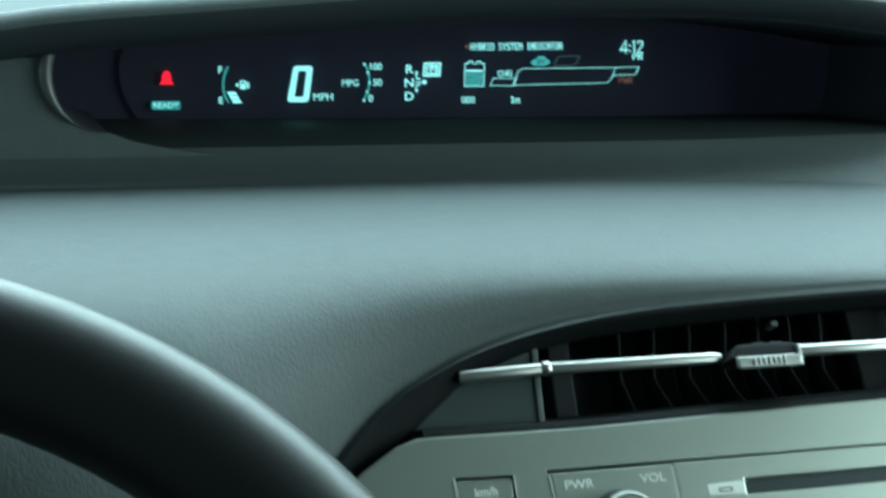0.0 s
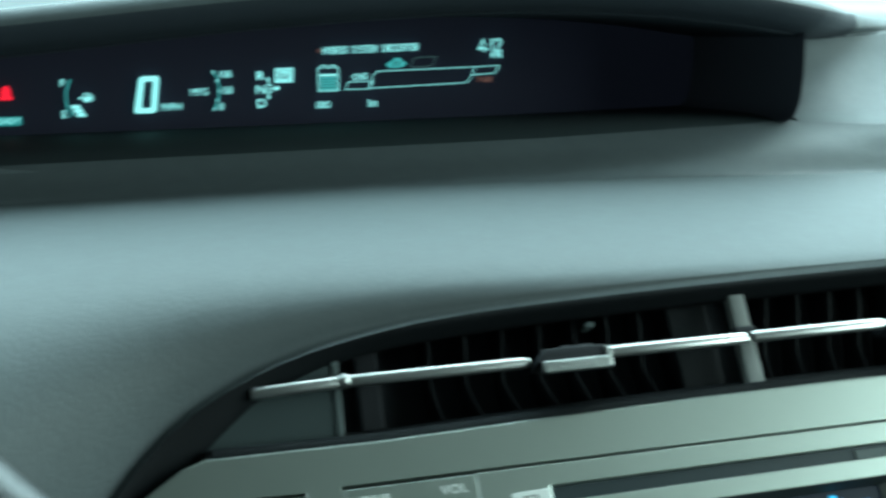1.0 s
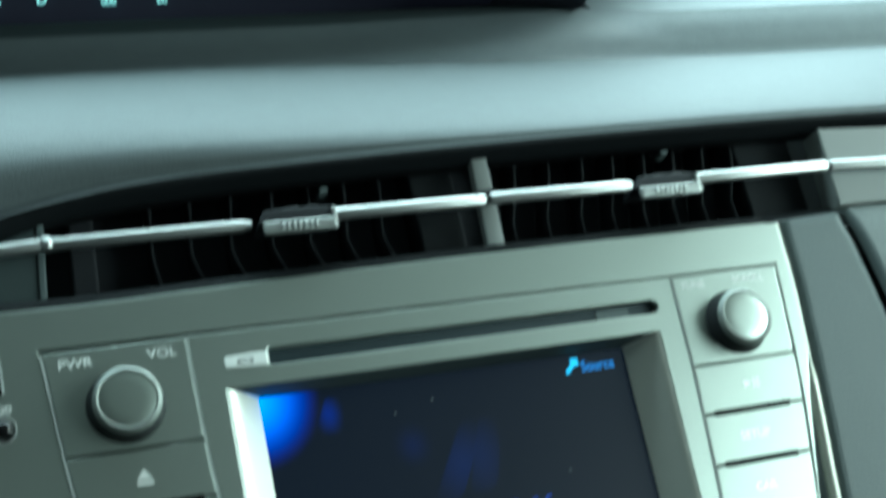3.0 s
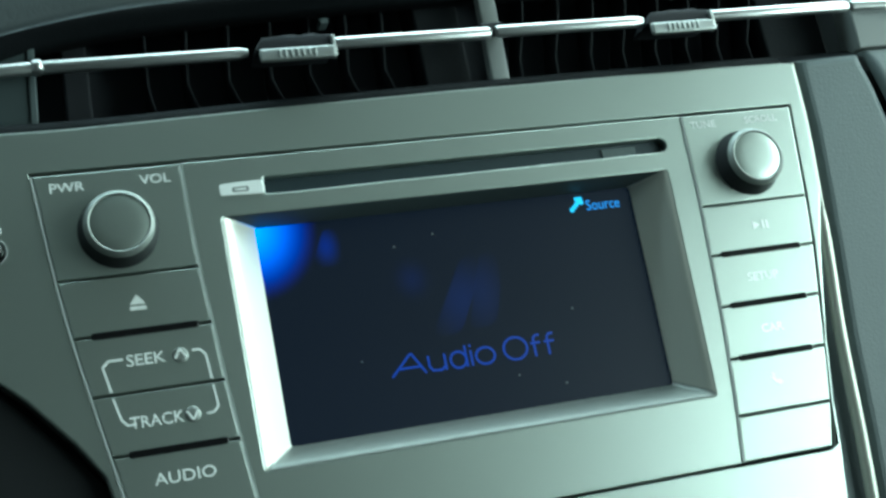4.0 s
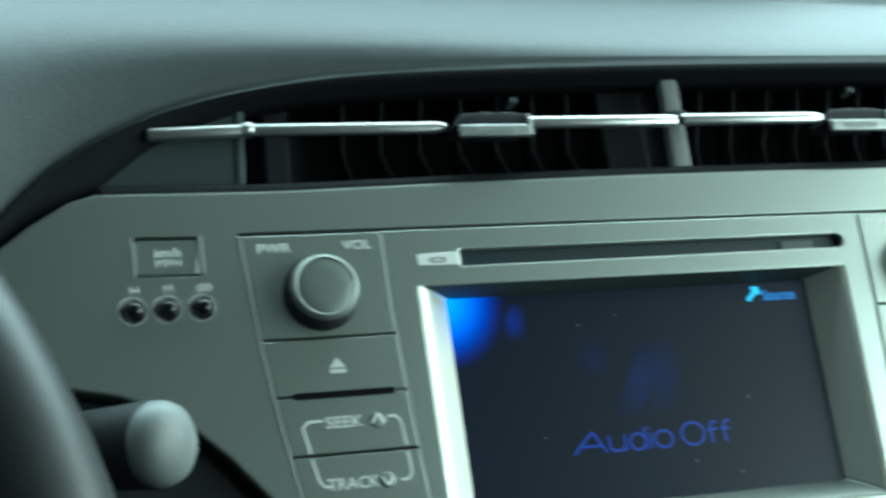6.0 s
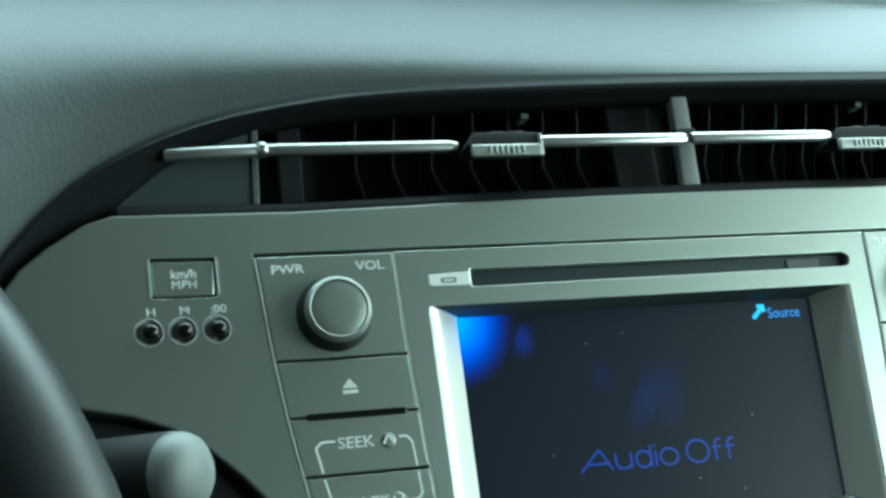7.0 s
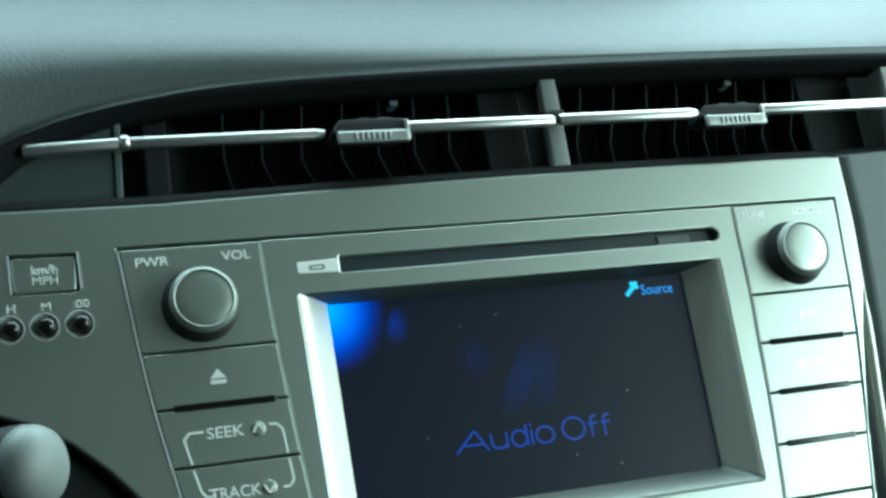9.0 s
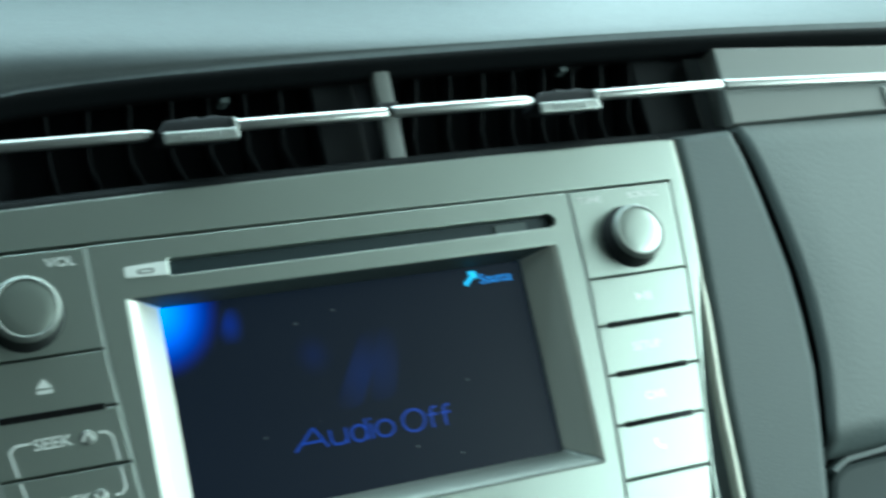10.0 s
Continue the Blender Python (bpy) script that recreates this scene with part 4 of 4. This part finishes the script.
def slider(x0):
    s = part("slider", plate(fillet([(x0 - 1.0, 35.2), (x0 + 26.4, 35.0), (x0 + 26.4, 39.8), (x0 + 20, 40.4), (x0 + 2, 40.2)], 1.4), -3.0, 10.0, 0.8, steps=3), VANE, vent, "black slider with a ribbed chrome grip", smooth=25)
    part("grip", plate(fillet([(x0 + 0.6, 31.0), (x0 + 26.2, 31.0), (x0 + 26.2, 35.4), (x0 + 0.6, 35.4)], 0.8), -4.4, -2.6, 0.75, steps=4), GRIP, s, "chrome grip", smooth=25)
    part("grip_end", plate(fillet([(x0 + 25.2, 31.4), (x0 + 26.6, 31.4), (x0 + 26.6, 39.0), (x0 + 25.2, 39.2)], 0.5), -4.3, -1.0, 0.4), GRIP, s, "thin chrome end of the slider")
    for i in range(7):
        xr = x0 + 6.6 + 2.0 * i
        part("rib", box(xr, xr + 0.9, -5.0, -4.0, 31.8, 34.6, 0.3), GRIP, s)
    for k in (9.0, 16.5):
        part("top_ridge", box(x0 + k, x0 + k + 5.0, -1.5, 4.0, 40.0, 41.3, 0.5), VANE, s, "low ridge on the slider")


slider(-59.0)
slider(84.6)

for x, z in ((-30.2, 53.3), (110.6, 56.6)):
    part("lever_tab", plate(fillet([(x - 1.6, z - 1.1), (x + 1.6, z - 0.9), (x + 1.5, z + 1.1), (x - 1.5, z + 0.9)], 0.5), 14, 20, 0.3), TRIM, vent, "small lever tab")

# ---- instrument display ----
inst = thing("instrument_display", "black instrument display with glowing cyan digits and gauges", "display")
RIM = [(-0.2745 + 0.0265 * math.cos(radians(a)), 0.7430 + 0.0265 * math.sin(radians(a))) for a in range(90, 271, 12)]
RIM += fillet([(-0.1, 0.7095), (0.164, 0.7095), (0.1685, 0.742), (0.166, 0.7785), (-0.1, 0.7785)], 0.014, 6)[7:-7] + [(-0.04, 0.7785), (-0.16, 0.7735)]
cave = bmesh.new()
mmrim = [(x / MM, z / MM) for x, z in RIM]
back = [(x * 1.05 + 2 if x < 0 else x, z) for x, z in mmrim]
f0 = [cave.verts.new((x * MM, 0.2165, z * MM)) for x, z in mmrim]
f1 = [cave.verts.new((x * MM, 0.372, z * MM)) for x, z in back]
for i in range(len(f0)):
    if max(mmrim[i - 1][1], mmrim[i][1]) > 720 or abs(mmrim[i - 1][0] - mmrim[i][0]) < 40:
        cave.faces.new((f0[i - 1], f0[i], f1[i], f1[i - 1]))
cave.faces.new(f1)
part("housing", cave, DARKHOUSE, inst, "matt black housing", smooth=40)
end = [p for p in mmrim if p[0] < -270]
part("end_surround", plate([(-345, 757), (-330, 761), (-268, 768)] + end + [(-264, 712.4), (-252, 709.6), (-236, 706.8), (-216, 704), (-194, 701), (-200, 698), (-345, 698)], 217.6, 223), PAD, inst, "dark surround at the rounded end")
bead = []
for k, (x, z) in enumerate(end[2:-3]):
    thick = 0.4 + 3.0 * math.sin(math.pi * (k + 0.5) / len(end[2:-3]))
    q = Vector((x + 274.5, 0, z - 743.0)).normalized()
    bead.append([(Vector((x, 216.5, z)) + thick * (q * math.cos(a) + Vector((0, math.sin(a), 0)))) * MM for a in [2 * math.pi * k / 12 for k in range(13)]])
part("end_bead", grid(bead), SHELL, inst, "glossy rounded edge", smooth=80)
lens = [(-235 + 32 * math.cos(radians(a)), 739 + (26 if a < 180 else 38) * math.sin(radians(a))) for a in range(90, 271, 15)] + [(172, 701), (172, 777), (-20, 778), (-120, 772)]
# Added plate; its glow lifts the deep black beside the glass.
part("lens_surround", plate([(-312, 700), (-225, 700), (-225, 766), (-312, 758)], 347.5, 349), SMOKED, inst, "added black plate round the glass, faint glow for reflected light")
part("display_glass", plate(lens, 344, 347), SMOKED, inst, "smoked black display glass with a rounded end, faint glow for reflected light")


def du(u, v):
    """Layout of the display's figures, as millimetres across and up; the layout is drawn slightly turned."""
    d = 1.0 + (-1.0208e-04) * u + (-7.2629e-05) * v
    return (-326.920 + 0.31767 * u + (0.00942) * v) / d, (776.088 + (-0.07583) * u + (-0.35032) * v) / d


def dl(points):
    return [du(*p) for p in points]


DY = 340.9


def seg(points, mat, name, label="", w=None, closed=False, parent=None):
    bm = bmesh.new()
    if w:
        stroke(dl(points), w * 0.334, DY - 0.2, DY, bm, closed)
    else:
        plate(dl(points), DY - 0.2, DY, bm=bm)
    return part(name, bm, mat, parent or inst, label)


def label_text(text, u, v, h, mat=None, align="CENTER", wide=1.0, extra=0.0, lean=0.0):
    x, z = du(u, v)
    return words(text, x, z, h * 0.328, DY - 0.1, mat or CYAN, inst, align=align, wide=wide, extra=extra, lean=lean, thick=0.1)


# speed digit, seven-segment style, slightly slanted
zero = bmesh.new()
plate(dl(fillet([(520, 117), (554, 117), (546, 181), (508, 181)], 7)), DY - 0.2, DY, holes=[dl(fillet([(528, 126), (543, 126), (537, 172), (521, 172)], 3))], bm=zero)
part("speed_digit", zero, CYAN, inst, "large glowing zero")
label_text("MPH", 572, 178, 13, wide=1.0, extra=0.12)
label_text("MPG", 620, 153, 12, wide=0.92, extra=0.08)
label_text("100", 664, 124, 12, wide=0.95, extra=0.08)
label_text("50", 668, 152, 12, wide=1.0, extra=0.08)
label_text("0", 656, 180, 12, wide=1.0, extra=0.08)
seg([(645, 113), (650, 122), (653, 134), (654, 146), (652, 158), (649, 168), (643, 179)], CYANDIM, "economy_arc", "curved gauge line", 2.6)
for u, v in ((645, 114), (651, 129), (654, 147), (650, 163), (644, 178)):
    seg([(u - 2, v - 2), (u + 2, v - 2), (u + 2, v + 2), (u - 2, v + 2)], CYAN, "tick")
label_text("F", 390, 130, 12, extra=0.1)
label_text("E", 391, 184, 12, extra=0.1)
seg([(404, 118), (399, 128), (396, 140), (395, 150), (396, 162), (400, 174), (405, 182)], CYANDIM, "fuel_arc", "curved gauge line", 2.6)
for k in range(3):
    a, b = 163 + 7 * k, 169 + 7 * k
    o = 4 * k
    seg([(402 + o, a), (417 + o, a), (420 + o, b), (405 + o, b)], CYAN, "fuel_block")
pump = bmesh.new()
plate(dl([(425, 143), (435, 143), (435, 158), (425, 158)]), DY - 0.2, DY, holes=[dl([(427, 145), (433, 145), (433, 149), (427, 149)])], bm=pump)
stroke(dl([(435, 146), (438, 148), (438, 156), (440, 156), (440, 146)]), 0.5, DY - 0.2, DY, pump)
plate(dl([(416, 151), (422, 147), (422, 155)]), DY - 0.2, DY, bm=pump)
part("fuel_mark", pump, CYAN, inst, "small fuel pump mark")
ready = bmesh.new()
plate(dl(fillet([(269, 180), (319, 180), (319, 194), (269, 194)], 4)), DY - 0.1, DY + 0.1, bm=ready)
part("ready_lamp", ready, READYFILL, inst, "glowing rounded frame")
stroke_frame = bmesh.new()
stroke(dl(fillet([(269, 180), (319, 180), (319, 194), (269, 194)], 4)), 0.3, DY - 0.25, DY, stroke_frame, closed=True)
part("ready_frame", stroke_frame, CYANDIM, inst)
words("READY", *du(294, 191.3), 9.5 * 0.328, DY - 0.35, CYAN, inst, wide=1.05, extra=0.05, thick=0.1)
seg(fillet([(291, 126), (299, 126), (303, 134), (303, 143), (308, 150), (282, 150), (287, 143), (287, 134)], 3), RED, "warning_lamp", "red warning lamp")
# gear letters
for text, v in (("R", 130), ("N", 154), ("D", 178)):
    label_text(text, 724, v, 15, wide=1.15, extra=0.12)
pb = bmesh.new()
plate(dl([(750, 111), (781, 111), (779, 136), (748, 136)]), DY - 0.2, DY, holes=[dl([(753, 114), (778, 114), (776, 133), (751, 133)])], bm=pb)
plate(dl([(755, 115.5), (776, 115.5), (774, 132), (753, 132)]), DY - 0.2, DY, holes=[dl([(758, 118), (772, 118), (770, 129.5), (756, 129.5)])], bm=pb)
part("park_frame", pb, CYAN, inst, "double glowing square")
label_text("P", 764.5, 130, 12.5, wide=1.2, extra=0.12)
gate = bmesh.new()
stroke(dl([(737, 128), (737, 140), (744, 140)]), 0.7, DY - 0.2, DY, gate)
stroke(dl([(735, 146), (746, 146)]), 0.7, DY - 0.2, DY, gate)
stroke(dl([(737, 162), (737, 151), (744, 151)]), 0.7, DY - 0.2, DY, gate)
plate(dl([(734, 131), (740, 131), (737, 125)]), DY - 0.2, DY, bm=gate)
plate(dl([(734, 159), (740, 159), (737, 165)]), DY - 0.2, DY, bm=gate)
plate(dl(arc(751, 145.5, 4, 0, 330, 11)), DY - 0.2, DY, bm=gate)
part("gear_gate", gate, CYAN, inst, "gear gate lines with a dot")
# hybrid panel
DOTS = {"H": "10001 10001 10001 11111 10001 10001 10001", "Y": "10001 10001 01010 00100 00100 00100 00100", "B": "11110 10001 10001 11110 10001 10001 11110",
        "R": "11110 10001 10001 11110 10100 10010 10001", "I": "01110 00100 00100 00100 00100 00100 01110", "D": "11110 10001 10001 10001 10001 10001 11110",
        "S": "01111 10000 10000 01110 00001 00001 11110", "T": "11111 00100 00100 00100 00100 00100 00100", "E": "11111 10000 10000 11110 10000 10000 11111",
        "M": "10001 11011 10101 10101 10001 10001 10001", "N": "10001 11001 10101 10101 10011 10001 10001", "C": "01110 10001 10000 10000 10000 10001 01110",
        "A": "01110 10001 10001 11111 10001 10001 10001", "O": "01110 10001 10001 10001 10001 10001 01110", "G": "01111 10000 10000 10011 10001 10001 01111",
        "P": "11110 10001 10001 11110 10000 10000 10000", "W": "10001 10001 10001 10101 10101 11011 10001", "1": "00100 01100 00100 00100 00100 00100 01110"}


def dot_text(text, u0, u1, v0, v1, mat, drop=0.0):
    """Dot-matrix capitals that fill a box of the layout; drop is how far the line sinks from its first letter to its last."""
    bm = bmesh.new()
    step = (u1 - u0) / (len(text) * 6 - 1)
    for n, ch in enumerate(text):
        if ch == " ":
            continue
        for r, line in enumerate(DOTS[ch].split()):
            c = 0
            while c < 5:
                e = c
                while e < 5 and line[e] == "1":
                    e += 1
                if e > c:
                    a, b = u0 + (6 * n + c) * step, u0 + (6 * n + e) * step + 0.25
                    sink = drop * (a - u0) / (u1 - u0)
                    top, low = v0 + (v1 - v0) * r / 7 + sink, v0 + (v1 - v0) * (r + 1) / 7 + sink + 0.1
                    plate(dl([(a, top), (b, top), (b, low), (a, low)]), DY - 0.2, DY, bm=bm)
                c = e + 1
    return part("lettering", bm, mat, inst)


dot_text("HYBRID SYSTEM INDICATOR", 832.5, 995, 77, 89.5, CYAN, -1.5)
seg(arc(826, 83, 3.2, 0, 330, 11), REDDIM, "warning_dot", "dim red dot")
bat = bmesh.new()
stroke(dl([(823, 113), (829, 113), (829, 109), (836, 109), (836, 113), (845, 113), (845, 109), (851, 109), (851, 113), (857, 113), (856, 153), (822, 153)]), 0.5, DY - 0.2, DY, bat, closed=True)
part("battery_outline", bat, CYAN, inst)
for k in range(6):
    v = 124 + 4.8 * k
    seg([(825, v), (854, v), (854, v + 3.4), (825, v + 3.4)], CYANDIM if k else CYAN, "charge_block")
dot_text("CHG", 881, 905.5, 125.5, 136, CYAN, -1.0)
seg([(873, 139), (915, 139), (908, 152), (867, 152)], CYAN, "charge_zone", "glowing outline", 1.0, True)
seg([(916, 128), (924, 122), (1090, 120), (1082, 139), (1074, 147), (908, 151)], CYAN, "power_zone", "glowing outline", 1.05, True)
seg([(1090, 120), (1131, 119), (1124, 132), (1084, 134)], CYAN, "power_zone", "glowing outline", 1.0, True)
ev = bmesh.new()
plate(dl([(938, 112), (944, 106), (949, 105), (953, 100), (963, 100), (967, 105), (972, 107), (973, 112), (966, 116), (958, 117), (946, 117)]), DY - 0.2, DY, bm=ev)
part("ev_car", ev, CYANDIM, inst, "glowing car outline lettered EV")
words("EV", *du(956, 114.5), 10 * 0.328, DY - 0.3, BLACK, inst, wide=0.95, extra=0.06, lean=0.2, thick=0.1)
seg([(980, 115), (986, 103), (994, 100), (1026, 100), (1020, 112), (1012, 116), (984, 117)], FAINT, "eco_outline", "faint outline", 1.3, True)
dot_text("PWR", 1094, 1118.5, 137.5, 147.5, REDDIM)
dot_text("ODO", 817, 839.5, 171.5, 182.5, CYAN)
dot_text("1", 902.5, 911, 170.5, 182.5, CYAN)
dot_text("MI", 911, 920.5, 174, 182.5, CYAN)
clock = bmesh.new()
for pts in ([(1107, 95), (1107, 73), (1097.5, 89), (1111, 88.5)], [(1119.5, 76), (1122, 73.5), (1122, 94.5)], [(1127.5, 77.5), (1129, 74), (1133, 72.8), (1136.5, 74.5), (1137, 79), (1127.5, 94), (1138, 93.5)]):
    stroke(dl(pts), 0.75, DY - 0.2, DY, clock)
for v in (80, 89):
    plate(dl([(1113.2, v), (1115.8, v), (1115.8, v + 2.8), (1113.2, v + 2.8)]), DY - 0.2, DY, bm=clock)
part("clock_digits", clock, CYAN, inst, "thin glowing clock digits")
dot_text("PM", 1119, 1136, 96, 106, CYAN)

# ---- steering wheel and stalk ----
wheel = thing("steering_wheel", "dark grey leather-covered steering wheel rim", "steering wheel", pose(-0.3705, -0.1816, 0.5655, -39.7))
RW, RT = 0.1774, 0.0177
rows_w = []
for i in range(97):
    a = 2 * math.pi * i / 96
    rows_w.append([Vector(((RW + RT * math.cos(b)) * math.cos(a), RT * 0.95 * math.sin(b), (RW + RT * math.cos(b)) * math.sin(a))) for b in [2 * math.pi * j / 24 for j in range(25)]])
bm = grid(rows_w)
bmesh.ops.remove_doubles(bm, verts=bm.verts, dist=1e-5)
part("rim", bm, LEATHER, wheel, smooth=80)
part("hub", lathe([(60, 60), (62, 40), (58, 22), (40, 14), (2, 12)], (0, 0, -20), n=40), BLACK, wheel, "black hub", smooth=50)
for s in (-1, 1):
    part("spoke", box(min(s * 50, s * 168), max(s * 50, s * 168), 16, 34, -34, -6, 5), BLACK, wheel, smooth=50)

shroud = thing("column_shroud", "matt black plastic shroud round the steering column", "cover")
part("shroud_body", box(-465, -292, -120, 70, 470, 612, 24), BLACK, shroud, smooth=50)

stalk = thing("wiper_stalk", "dark wiper stalk with a light grey rounded end", "stalk", pose(-0.1655, -0.0815, 0.5855, 0, -16, -42))
part("stem", lathe([(9.0, -150), (9.5, -60), (10.8, -22), (11.5, -4.5), (11.2, -3.5)], (0, 0, 0), axis="x", n=32), BLACK, stalk, smooth=60)
part("tip", lathe([(10.6, -4.5), (11.2, -3.2), (11.1, -0.8), (10.2, 1.6), (8.0, 3.6), (4.3, 4.8), (0.4, 5.2)], (0, 0, 0), axis="x", n=40), STALKTIP, stalk, "light grey end knob", smooth=70)
